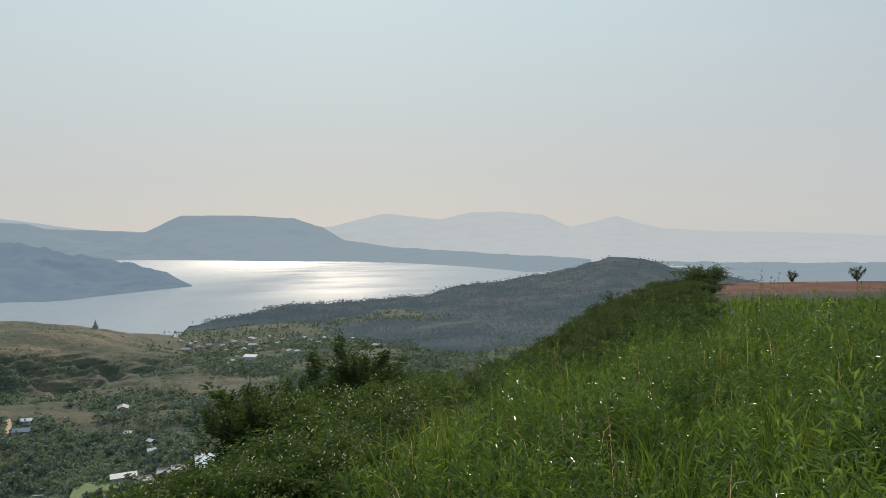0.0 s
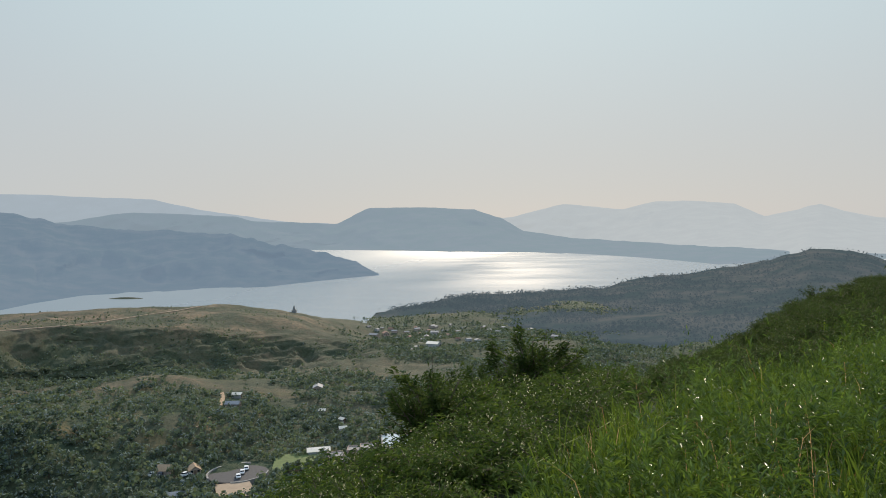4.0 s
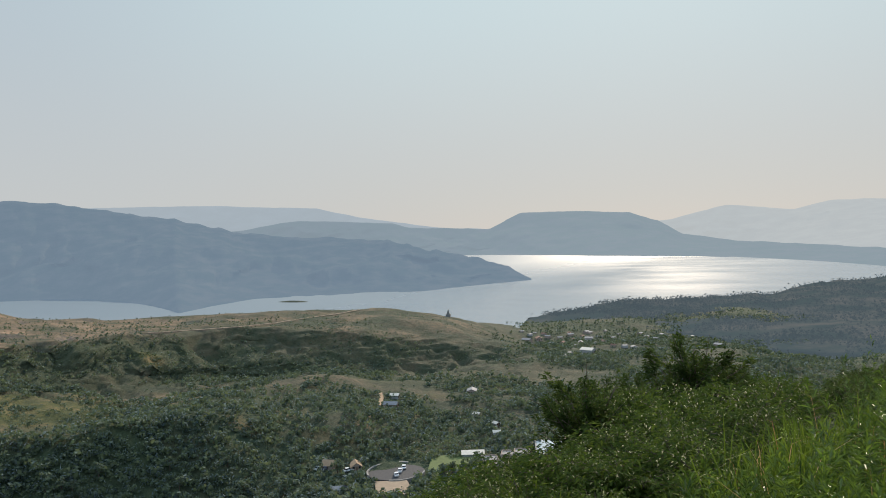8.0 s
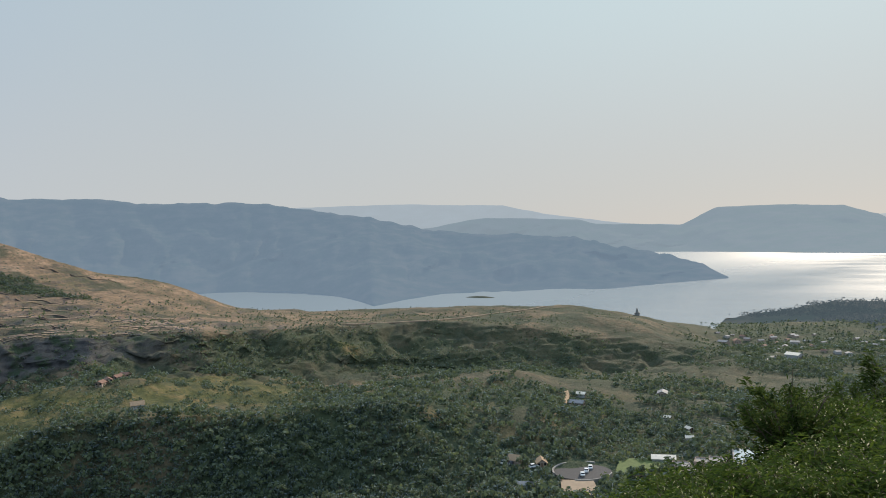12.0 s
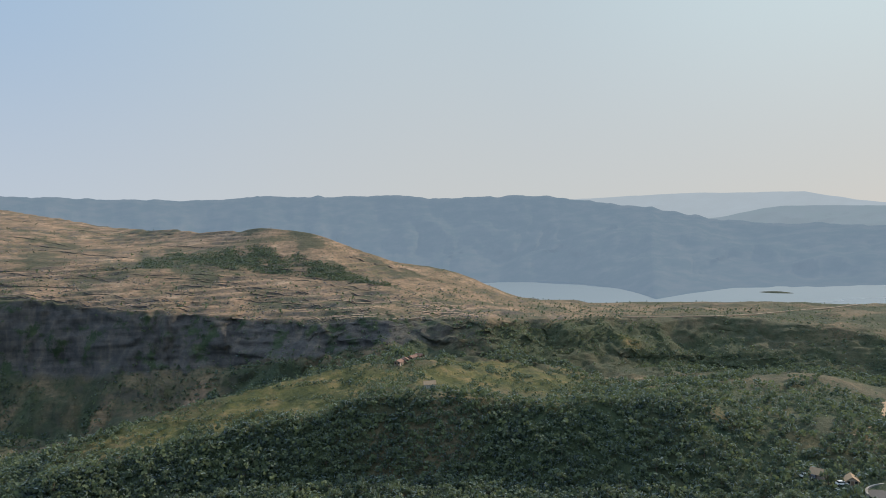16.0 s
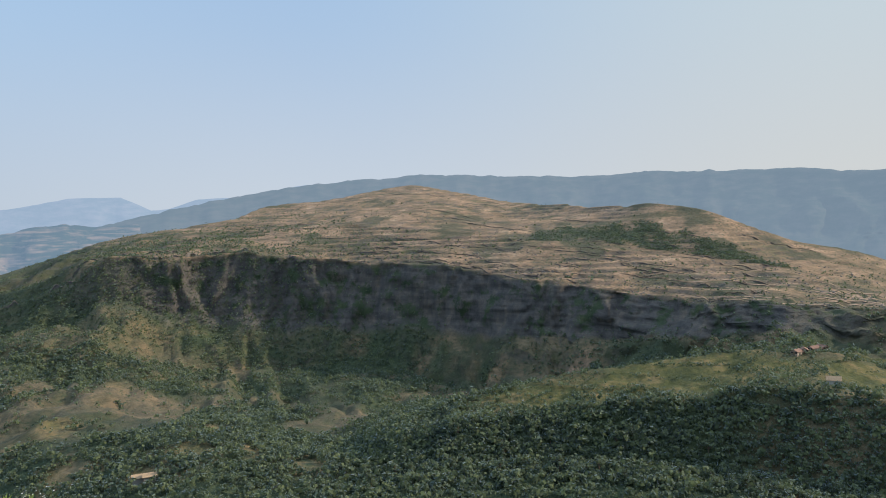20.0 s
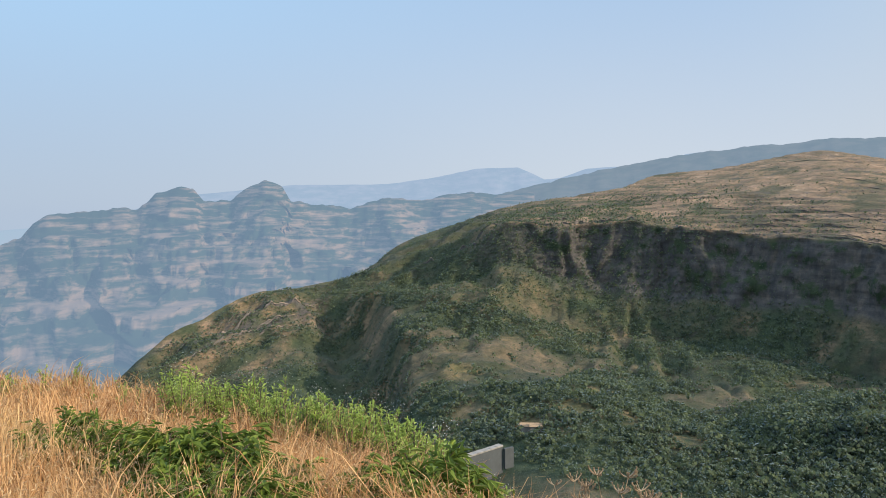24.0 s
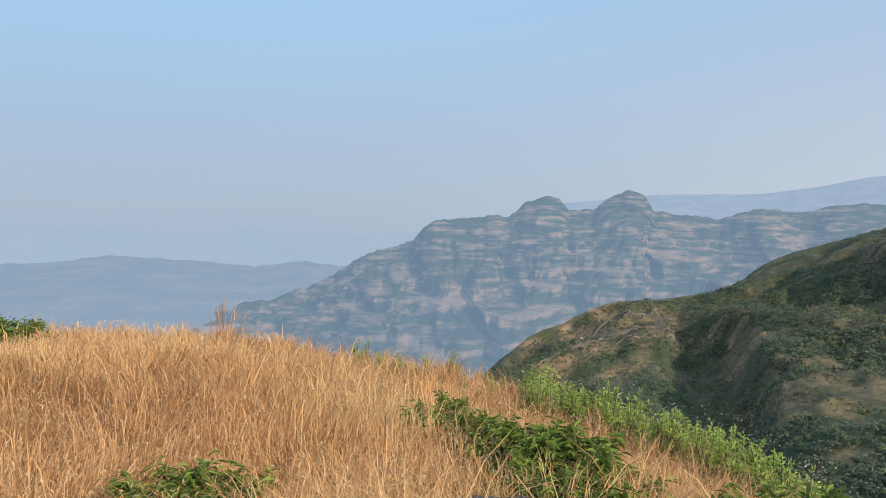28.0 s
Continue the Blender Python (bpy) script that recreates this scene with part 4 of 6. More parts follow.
az, r = near_points(88000, -36, 14, 3.0, 30, -0.5)
keep = r < grass_edge(az) * (1.0 + 0.1 * fbm(az / 2.0, r / 4.0, 3, 61))
keep &= fbm(az * r / 30, r / 1.1, 3, 63) > RNG.uniform(-1.1, 0.05, len(az))
az, r = az[keep], r[keep]
grass("tall_grass", GREEN_GRASS, "dense tall fresh green grass on the near slope", az, r, 0.3, 0.9, 0.006, 0.02, 0.8, 1.2, 9, 71)
az, r = near_points(22000, -36, -3, 12, 60, 0)
keep = (r < brow_r(az)) & (r > grass_edge(az) * 0.9) & ((az > -19.5) | (r < 36))
grass("low_grass", GREEN_GRASS, "short green grass between the shrubs on the brow", az[keep], r[keep], 0.2, 0.45, 0.01, 0.02, 0.6, 1.0, 9, 72)

az, r = near_points(16000, 17, 37, 4.4, 11, 0)
keep = r < brow_r(az) * 1.02
grass("brow_grass", GREEN_GRASS, "bright green grass on the hilltop's edge", az[keep], r[keep], 0.3, 0.7, 0.006, 0.014, 0.7, 1.2, 9, 75)
# dry seed stalks among the green
az, r = near_points(500, -36, 6, 3.5, 22, -0.3)
keep = r < grass_edge(az)
grass("seed_stalk", DRY_GRASS, "thin dry seed stalks among the green grass", az[keep], r[keep], 0.7, 1.15, 0.004, 0.008, 0.5, 0.9, 9, 76)

BOULDERS = [(140.6, 4.75, .5), (131.4, 4.95, .45), (138.4, 4.7, .42), (127.0, 5.1, .36), (143, 4.5, .34)]


def off_boulders(az, r):
    ok = np.ones(len(az), bool)
    for a, rr, s in BOULDERS:
        ok &= ~((np.abs(az - a) * rr < s * 50) & (np.abs(r - rr + 0.3) < s * 1.3))
    return ok


# --- straw on the hilltop beyond ---
az, r = near_points(175000, 112, 184, 3.2, 19, -0.1)
keep = (r < brow_r(az) * 1.05) & off_boulders(az, r)
grass("dry_grass", DRY_GRASS, "thick golden dry grass on the hilltop", az[keep], r[keep], 0.18, 0.66, 0.0045, 0.0105, 1.1, 1.25, 8, 73, 0.8)
az, r = near_points(46000, 112, 184, 3.2, 19, -0.1)
keep = (r < brow_r(az) * 1.05) & off_boulders(az, r)
p = plan_at(az[keep], r[keep])
n = len(p)
a = RNG.uniform(0, 2 * np.pi, n)
p[:, 2] += RNG.uniform(0.18, 0.52, n)
v, f = leaves(p, np.stack([np.cos(a), np.sin(a), RNG.uniform(0.2, 1.6, n)], -1), RNG.uniform(0.03, 0.075, n), RNG.uniform(0.005, 0.011, n) * np.maximum(1, r[keep] / 9))
stuff("grass_seed", mesh_arrays("grass_seed", v, f, STRAW_SEED), "pale feathery seed heads of the dry grass", "grass")
# the rest of the hilltop, round and behind
az, r = near_points(36000, 150, 324, 1.0, 24, 0)
keep = (r < brow_r(az)) & ((az > 184) | (r < 3.6))
grass("hilltop_grass", DRY_GRASS, "dry grass round the back of the hilltop", az[keep], r[keep], 0.12, 0.34, 0.006, 0.013, 1.0, 1.2, 8, 77, 0.8)
az, r = near_points(9000, 100, 172, 0.7, 3.3, 0)
az = az + RNG.normal(0, 6, len(az))
grass("trodden_grass", DRY_GRASS, "short trodden dry grass on the hilltop", az, r, 0.05, 0.16, 0.004, 0.01, 1.2, 1.2, 8, 78, 0.8)
az, r = near_points(14000, -40, 112, 0.7, 4.2, 0)
grass("short_grass", GREEN_GRASS, "short green grass on the hilltop", az, r, 0.05, 0.18, 0.004, 0.011, 1.0, 1.2, 8, 79)
# pale plumes on the skyline
az, r = RNG.normal(163.4, 0.5, 70), RNG.normal(15.5, 0.4, 70)
grass("plume_grass", DRY_GRASS, "thin pale feathery grass standing above the straw", az, r, 0.7, 1.3, 0.004, 0.007, 0.35, 0.6, 8, 74)

# --- leafy weeds among the green grass ---
az, r = near_points(10500, -36, 16, 3.2, 27, -0.45)
keep = (r < grass_edge(az) * np.interp(az, [-10, -2], [1.1, 0.95])) & (fbm(az * r / 40, r / 1.2, 3, 65) > RNG.uniform(-0.5, 0.5, len(az)))
az, r = az[keep], r[keep]
root = plan_at(az, r)
tall = RNG.uniform(0.5, 1.2, len(az)) * (1.0 + 0.55 * fbm(az * r / 45, r / 0.8, 3, 66)) * np.interp(az, [-36, -5, 2, 14], [1.05, 0.95, 0.7, 0.4])
dark_gap = np.zeros(len(az), bool)
for ga, gr, gs in [(-22.4, 4.9, 0.42), (-18.6, 4.7, 0.3), (-27.5, 5.6, 0.4), (-13.5, 5.2, 0.22), (-24.8, 7.2, 0.4), (-9.0, 6.0, 0.25)]:
    dark_gap |= np.hypot((az - ga) * radians(1) * gr, (r - gr) * 0.6) < gs
az, r, root, tall = az[~dark_gap], r[~dark_gap], root[~dark_gap], tall[~dark_gap]
lean = RNG.normal(0, 0.12, (len(az), 2))
n_leaf = 34
root, tall, lean = np.repeat(root, n_leaf, 0), np.repeat(tall, n_leaf), np.repeat(lean, n_leaf, 0)
n = len(root)
up = RNG.uniform(0.12, 1.0, n) ** 0.8
a = RNG.uniform(0, 2 * np.pi, n)
way = np.stack([np.cos(a), np.sin(a), RNG.uniform(0.2, 1.3, n) + 1.1 * (up > 0.88)], -1)
at = root + np.stack([lean[:, 0] * up, lean[:, 1] * up, tall * up], -1)
v, f = leaves(at, way, RNG.uniform(0.06, 0.18, n) * (1.15 - 0.5 * up), RNG.uniform(0.008, 0.022, n))
stuff("leafy_weeds", mesh_arrays("leafy_weeds", v, f, GRASS_WEED), "broad-leaved weeds standing among the tall grass", "weeds")


# --- shrubs ---
def stem_tube(points, r0, r1, sides=3):
    """Vertices and faces of a tapered stem through points."""
    pts = np.array(points, float)
    n = len(pts)
    t = unit(np.gradient(pts, axis=0))
    s = unit(np.cross(t, np.array([0.31, 0.17, 0.93])))
    b = np.cross(t, s)
    rad = np.linspace(r0, r1, n)[:, None, None]
    a = np.linspace(0, 2 * np.pi, sides, endpoint=False)
    ring = pts[:, None] + rad * (np.cos(a)[None, :, None] * s[:, None] + np.sin(a)[None, :, None] * b[:, None])
    faces = [(i * sides + k, i * sides + (k + 1) % sides, (i + 1) * sides + (k + 1) % sides, (i + 1) * sides + k) for i in range(n - 1) for k in range(sides)]
    return ring.reshape(-1, 3), faces


def tubes_mesh(name, tubes, material):
    verts, faces, at = [], [], 0
    for v, f in tubes:
        verts += v.tolist()
        faces += [tuple(i + at for i in q) for q in f]
        at += len(v)
    me = bpy.data.meshes.new(name)
    me.from_pydata(verts, [], faces)
    me.materials.append(material)
    me.shade_smooth()
    return me


def empty_thing(name, label, category, m, group=""):
    ob = tagged(new(name), label, category, group)
    ob.matrix_basis = m
    return ob


def part(name, me, parent, label=""):
    ob = new(name, me)
    ob.parent = parent
    if label:
        ob["label"] = label
    return ob


def shrub_meshes(wide, tall, n_stems, per_stem, leaf, leaf_mat, bare=0.0, split=False, hang=0.0):
    """Stems that branch from the root, and the leaves along them: two meshes, or one for each branch."""
    tubes, lb, lw = [], [], []
    for i in range(n_stems):
        a, q = RNG.uniform(0, 2 * np.pi), RNG.uniform(0.15, 1.0) ** 0.6
        end = np.array([math.cos(a) * wide * q, math.sin(a) * wide * q, tall * RNG.uniform(0.55, 1.0) * (1.1 - 0.45 * q)])
        mid = end * np.array([0.4, 0.4, 0.6]) + RNG.normal(0, 0.05 * wide, 3)
        pts = [(0, 0, -0.05), mid * 0.5, mid, (mid + end) / 2 + RNG.normal(0, 0.03 * wide, 3), end]
        tubes.append(stem_tube(pts, 0.012 * tall + 0.004, 0.004))
        u = RNG.uniform(bare, 1.02, per_stem)
        if bare > 0.2 and not hang:
            u = np.clip(RNG.choice(RNG.uniform(bare, 1.0, 4), per_stem) + RNG.normal(0, 0.035, per_stem), bare, 1.02)
        seg = np.array(pts)
        pos = np.stack([np.interp(u, np.linspace(0, 1, 5), seg[:, c]) for c in range(3)], -1)
        way = RNG.normal(0, 1, (per_stem, 3)) * np.array([1, 1, 0.55]) + np.array([0, 0, 0.15 - hang]) + unit(end * np.array([1, 1, 0.2]))
        lb.append(pos + RNG.normal(0, 0.06 * wide, (per_stem, 3)))
        lw.append(way)

    def leaf_arrays(p, w):
        return leaves(p, w, RNG.uniform(0.6, 1.2, len(p)) * leaf, RNG.uniform(0.26, 0.4, len(p)) * leaf * (0.85 if hang else 1))

    if not split:
        v, f = leaf_arrays(np.concatenate(lb), np.concatenate(lw))
        return [("branchwork", tubes_mesh("branchwork", tubes, BARK)), ("foliage", mesh_arrays("foliage", v, f, leaf_mat))]
    made = []
    for tube, p, w in zip(tubes, lb, lw):
        v, f = leaf_arrays(p, w)
        n, k = v.shape[:2]
        verts = tube[0].tolist() + v.reshape(-1, 3).tolist()
        at = len(tube[0])
        faces = [tuple(q) for q in tube[1]] + [tuple(at + i * k + c for c in q) for i in range(n) for q in f]
        me = bpy.data.meshes.new("branch")
        me.from_pydata(verts, [], faces)
        me.materials.append(BARK)
        me.materials.append(leaf_mat)
        me.polygons.foreach_set("material_index", np.array([0] * len(tube[1]) + [1] * (n * len(f)), dtype=np.int32))
        made.append(("branch", me))
    return made


def shrub_kind(count, *args):
    return [shrub_meshes(*args) for _ in range(count)]


def place_shrub(kind, az, r, scale, name, label, category, group=""):
    p = ground_xy(az, r)
    pieces = kind[int(RNG.integers(len(kind)))]
    m = Matrix.Translation(p) @ pose(0, 0, 0, 0, 0, RNG.uniform(0, 360)) @ Matrix.Scale(scale, 4)
    ob = empty_thing(name, label, category, m, group)
    for n, me in pieces:
        part(n, me, ob)
    return ob


SCRUB = shrub_kind(5, 1.0, 0.95, 30, 84, 0.12, SCRUB_LEAF, 0.08, False, 0.6)
SCRUB_DARK = shrub_kind(4, 1.0, 0.85, 28, 76, 0.12, DARK_SCRUB, 0.08, False, 0.5)
TALL_SCRUB = shrub_kind(4, 1.0, 1.9, 15, 120, 0.13, DARK_SCRUB, 0.22, True)
BROADLEAF = shrub_kind(4, 0.42, 0.52, 18, 110, 0.095, BUSH_LEAF, 0.3, True, 0.75)
WEED = shrub_kind(5, 0.13, 0.95, 7, 32, 0.085, WEED_LEAF, 0.05, True)
SHRUB_GREEN, SHRUB_WEED = "low dark green leafy shrub on the slope's brow", "tall light green weed with small white flowers"

# dark scrub along the brow of the green slope
for i in range(188):
    a = RNG.uniform(-19.5, 35) if i % 2 else RNG.uniform(0, 26)
    b, e = float(brow_r(np.array([a]))[0]), float(grass_edge(np.array([a]))[0])
    rr = e * 1.02 + (b * 1.02 - e) * RNG.uniform(0, 1) ** 0.8
    s = RNG.uniform(0.6, 1.0) * float(np.interp(rr, [5, 10, 20, 50], [0.6, 1.05, 1.35, 1.7])) * (0.55 if a < 1 else 1)
    place_shrub(SCRUB if a > -5 and RNG.uniform() > 0.2 else SCRUB_DARK, a, rr, s, "shrub", SHRUB_GREEN, "shrub", "shrubs on the brow")
for i in range(210):
    a = RNG.uniform(-19.5, -3)
    b, e = float(brow_r(np.array([a]))[0]), float(grass_edge(np.array([a]))[0])
    rr = e * 1.02 + (b * 0.97 - e) * RNG.uniform(0.1, 1)
    place_shrub(SCRUB_DARK, a, rr, RNG.uniform(0.75, 1.1) * float(np.interp(rr, [5, 10, 20, 50], [0.45, 0.6, 0.75, 1.0])), "shrub", "low dense dark shrub on the grassy mound", "shrub", "shrubs on the brow")
for a, rr, s in [(7.2, 20.5, 1.5), (8.2, 20, 1.2), (6.4, 21, 1.15), (5.4, 22.5, .95), (4.2, 24, .85), (9.4, 19.5, .85), (10.6, 19, .8), (15.7, 14, 1.05), (15.0, 14.2, 1.15), (14.2, 15, .95), (13.4, 16, .7), (11.8, 17.5, .7), (2.5, 26, .7), (0.5, 27, .6),
                 (-4, 31, .5), (-7.5, 35, .55), (-12.7, 45, .8), (-25, 59, .6), (-29, 59, .7)]:
    place_shrub(TALL_SCRUB, a, rr, s, "tall_shrub", "straggly dark shrub with bare twigs on the brow", "shrub", "tall shrubs on the brow")
for a, rr, s in [(-19, 57.0, 2.1), (-18.5, 57.3, 1.6), (-19.6, 56.8, 1.5)]:
    place_shrub(SCRUB_DARK, a, rr, s, "round_bush", "round dark bush at the edge of the red soil", "bush", "bushes by the red soil")
for a, rr, s in [(-27.2, 21, 1.5), (-26.6, 21.4, 1.1), (-22, 18, .9), (-14, 14, .9), (-31, 23, 1.0), (1, 10.5, .7)]:
    place_shrub(WEED, a, rr, s, "tall_weed", "tall green weed above the grass", "weed", "weeds in the green grass")

# broad-leaved bushes in the straw
for a, rr, s in [(147.6, 8.6, .85), (146.4, 8.4, .8), (144.6, 8.1, .8), (142.8, 7.7, .85), (141.4, 7.4, .95), (140.0, 7.0, 1.05), (138.6, 6.6, 1.1), (137.2, 6.4, 1.1), (135.6, 6.3, 1.0), (134.2, 6.1, .8), (138.8, 6.0, .9),
                 (133.2, 5.8, .55), (131.8, 6.0, .5), (168.4, 5.4, .75), (166.6, 5.3, .85), (164.8, 5.4, .75), (125.2, 5.7, .8), (124.0, 6.0, .95), (122.6, 6.0, 1.05), (121.2, 6.0, 1.05), (119.9, 6.0, .9), (138.0, 5.6, .8), (136.4, 5.4, .9), (134.8, 5.5, .8), (177.6, 17, 1.15), (178.8, 16.5, 1.1), (175.0, 17.5, .5)]:
    place_shrub(BROADLEAF, a, rr, s * 1.45, "bush", "dark green bush with drooping pointed leaves among dry grass", "bush", "bushes in the dry grass")
petals = []
for i in range(5):
    c = np.stack([RNG.normal(0, 0.08, 4), RNG.normal(0, 0.08, 4), RNG.uniform(0.82, 0.97, 4)], -1)
    v, f = cards(c, unit(RNG.normal(0, 0.4, (4, 3)) + np.array([0, 0, 1.0])), RNG.uniform(0.004, 0.007, 4))
    petals.append(mesh_arrays("blossom", v, f, PETAL))
for i in range(260):
    a = RNG.uniform(114, 141) if i < 225 else RNG.uniform(141, 154)
    rr = float(brow_r(np.array([a]))[0]) * RNG.uniform(0.86, 1.06)
    ob = place_shrub(WEED, a, rr, RNG.uniform(0.7, 1.15) * (0.6 if a < 119 else 1 if a < 141 else 0.75), "weed", SHRUB_WEED, "weed", "weeds on the hilltop's edge")
    part("blossom", petals[int(RNG.integers(5))], ob, "small white flowers")
for i in range(26):
    a = RNG.uniform(92, 114)
    place_shrub(WEED, a, RNG.uniform(5.5, 6.5), RNG.uniform(0.3, 0.55), "weed", "low light green weed on the hilltop's edge", "weed", "low weeds on the edge")


def dead_umbel(tall):
    """A dead stalk that forks into rays with seed knobs."""
    made = []
    top = np.array([RNG.normal(0, .06), RNG.normal(0, .06), tall * 0.6])
    made.append(("stalk", tubes_mesh("stalk", [stem_tube([(0, 0, -0.05), top * 0.5 + RNG.normal(0, .01, 3), top], 0.009, 0.006)], TWIG)))
    for i in range(int(RNG.integers(3, 5))):
        a = RNG.uniform(0, 2 * np.pi)
        e = top + np.array([math.cos(a) * .14, math.sin(a) * .14, tall * RNG.uniform(.22, .4)])
        tubes = [stem_tube([top, top * .5 + e * .5 + np.array([math.cos(a), math.sin(a), 0]) * .03, e], 0.006, 0.004)]
        for j in range(8):
            b = RNG.uniform(0, 2 * np.pi)
            q = e + np.array([math.cos(b) * .07, math.sin(b) * .07, RNG.uniform(.02, .07)])
            tubes.append(stem_tube([e, (e + q) / 2 + np.array([0, 0, -.008]), q, q + np.array([0, 0, .004]), q + np.array([0, 0, .014])], 0.003, 0.008, 4))
        made.append(("umbel", tubes_mesh("umbel", tubes, TWIG)))
    return made


UMBELS = [dead_umbel(1.0) for _ in range(4)]
for a, rr, s in [(109.6, 5.9, .85), (107.7, 5.8, 1.0), (105.8, 5.9, 1.0), (105.0, 5.7, .9), (103.6, 5.9, .95), (102.7, 5.8, .95), (110.9, 5.9, .85)]:
    ob = empty_thing("dead_flower_stalk", "dry bare forked flower stalk on the edge", "dead plant", Matrix.Translation(ground_xy(a, rr)) @ pose(0, 0, 0, 0, 0, RNG.uniform(0, 360)) @ Matrix.Scale(s, 4), "dead flower stalks")
    for n, me in UMBELS[int(RNG.integers(4))]:
        part(n, me, ob)


def boulder(az, r, size, flat):
    bm = bmesh.new()
    bmesh.ops.create_icosphere(bm, subdivisions=4, radius=1)
    off = RNG.uniform(0, 50, 3)
    for v in bm.verts:
        d = v.co.normalized()
        k = 1 + 0.35 * noise.noise(Vector(off) + d * 1.3) + 0.16 * noise.noise(Vector(off) + d * 3.5) + 0.07 * noise.noise(Vector(off) + d * 9) - 0.1 * max(0, 0.15 - abs(noise.noise(Vector(off) + d * 2.2))) * 6
        v.co = Vector((d.x * k * size, d.y * k * size * 0.8, d.z * k * size * flat))
    me = bpy.data.meshes.new("boulder")
    bm.to_mesh(me)
    bm.free()
    me.materials.append(STONE)
    me.shade_smooth()
    ob = tagged(new("boulder", me), "dark weathered basalt boulder half sunk in dry grass", "rock", "boulders in the straw")
    ob.matrix_basis = Matrix.Translation(ground_xy(az, r) + Vector((0, 0, 0.1 * size))) @ pose(0, 0, 0, 0, 0, RNG.uniform(0, 360))


for a, rr, s in BOULDERS:
    boulder(a, rr, s * 1.5, 0.44)


# ---- trees in the valley ----
# open ground round the buildings and on the fields
CLEARED = [(sight(a, e), rad) for a, e, rad in [(29.8, -17.9, 14), (30.3, -18.9, 9), (26, -17.6, 9), (24.3, -17, 6), (22, -17.5, 7), (20.4, -17.2, 6), (17.6, -16.8, 11), (34.8, -17.1, 4.5), (33.2, -17.4, 4),
                                                (38.5, -19.2, 4), (62.9, -11.1, 8), (64, -9, 8), (113.1, -16.8, 6), (30, -12.7, 5), (22.1, -14.9, 3), (116, -18.6, 10), (115.5, -20, 12), (118, -20.5, 14), (116.5, -21.5, 14), (119.5, -22, 14), (114.5, -20.5, 9), (31.2, -13.2, 3.5), (32.3, -13.8, 3.5), (15.6, -9.3, 11)]
           + [(a, e, rad * 0.6) for a, e, rad in CLEARINGS]]


KNOB = np.array([(1, 0, 0.2), (0, 1, -0.1), (-1, 0, 0.1), (0, -1, -0.2), (0.15, 0.1, 1), (0, 0, -0.9)]), [[0, 1, 4], [1, 2, 4], [2, 3, 4], [3, 0, 4], [1, 0, 5], [2, 1, 5], [3, 2, 5], [0, 3, 5]]


def clumps(centre, radius, g, rough=0.3, squash=0.8, shape=None):
    """Uneven lumps of one shape, each turned and stretched."""
    v, f = shape
    n = len(centre)
    k = 1 + rough * g.normal(0, 1, (n, len(v), 1)).clip(-1.6, 1.6)
    k = k * g.uniform(0.75, 1.3, (n, 1, 3))
    turn = g.uniform(0, 2 * np.pi, n)
    c, s = np.cos(turn)[:, None], np.sin(turn)[:, None]
    w = np.stack([v[:, 0] * c - v[:, 1] * s, v[:, 0] * s + v[:, 1] * c, np.broadcast_to(v[:, 2], (n, len(v)))], -1)
    return centre[:, None] + w * k * radius[:, None, None] * np.array([1, 1, squash]), f


def set_tone(me, values):
    """How light the leaves of each crown are."""
    me.attributes.new("tone", "FLOAT", "POINT").data.foreach_set("value", values.astype(np.float32))


def tree_meshes(tall, wide, lobes, per_lobe, card):
    trunk = [stem_tube([(0, 0, -0.5), (RNG.normal(0, .1), RNG.normal(0, .1), tall * 0.3), (RNG.normal(0, .2), RNG.normal(0, .2), tall * 0.62)], tall * 0.035, tall * 0.018, 6)]
    cs, ns, ss = [], [], []
    for i in range(lobes):
        a, q = RNG.uniform(0, 2 * np.pi), RNG.uniform(0.1, 1) ** 0.5
        c = np.array([math.cos(a) * wide * 0.62 * q, math.sin(a) * wide * 0.62 * q, tall * (0.36 + 0.48 * RNG.uniform(0, 1) * (1.15 - 0.6 * q))])
        trunk.append(stem_tube([(0, 0, tall * 0.28), c * np.array([.5, .5, .75]), c], tall * 0.014, tall * 0.005, 3))
        d = unit(RNG.normal(0, 1, (per_lobe, 3)) + np.array([0, 0, 0.3]))
        rad = wide * RNG.uniform(0.24, 0.4)
        cs.append(c + d * rad * RNG.uniform(0.35, 1.15, (per_lobe, 1)) * np.array([1, 1, 0.8]))
        ns.append(unit(d + RNG.normal(0, 0.3, (per_lobe, 3))))
        ss.append(RNG.uniform(0.6, 1.25, per_lobe) * card)
    crown = mesh_arrays("crown", *cards(np.concatenate(cs), np.concatenate(ns), np.concatenate(ss)), TREE_LEAF)
    set_tone(crown, np.full(len(crown.vertices), RNG.uniform(0.35, 1.0)))
    return tubes_mesh("trunk", trunk, BARK), crown


TREES = [tree_meshes(*a) for a in ((8, 4.2, 13, 30, .36), (7, 3.6, 11, 30, .36), (9.5, 4.0, 14, 30, .38), (6, 3.8, 11, 30, .34), (10.5, 3.4, 14, 30, .38), (7.5, 4.6, 14, 30, .38))]


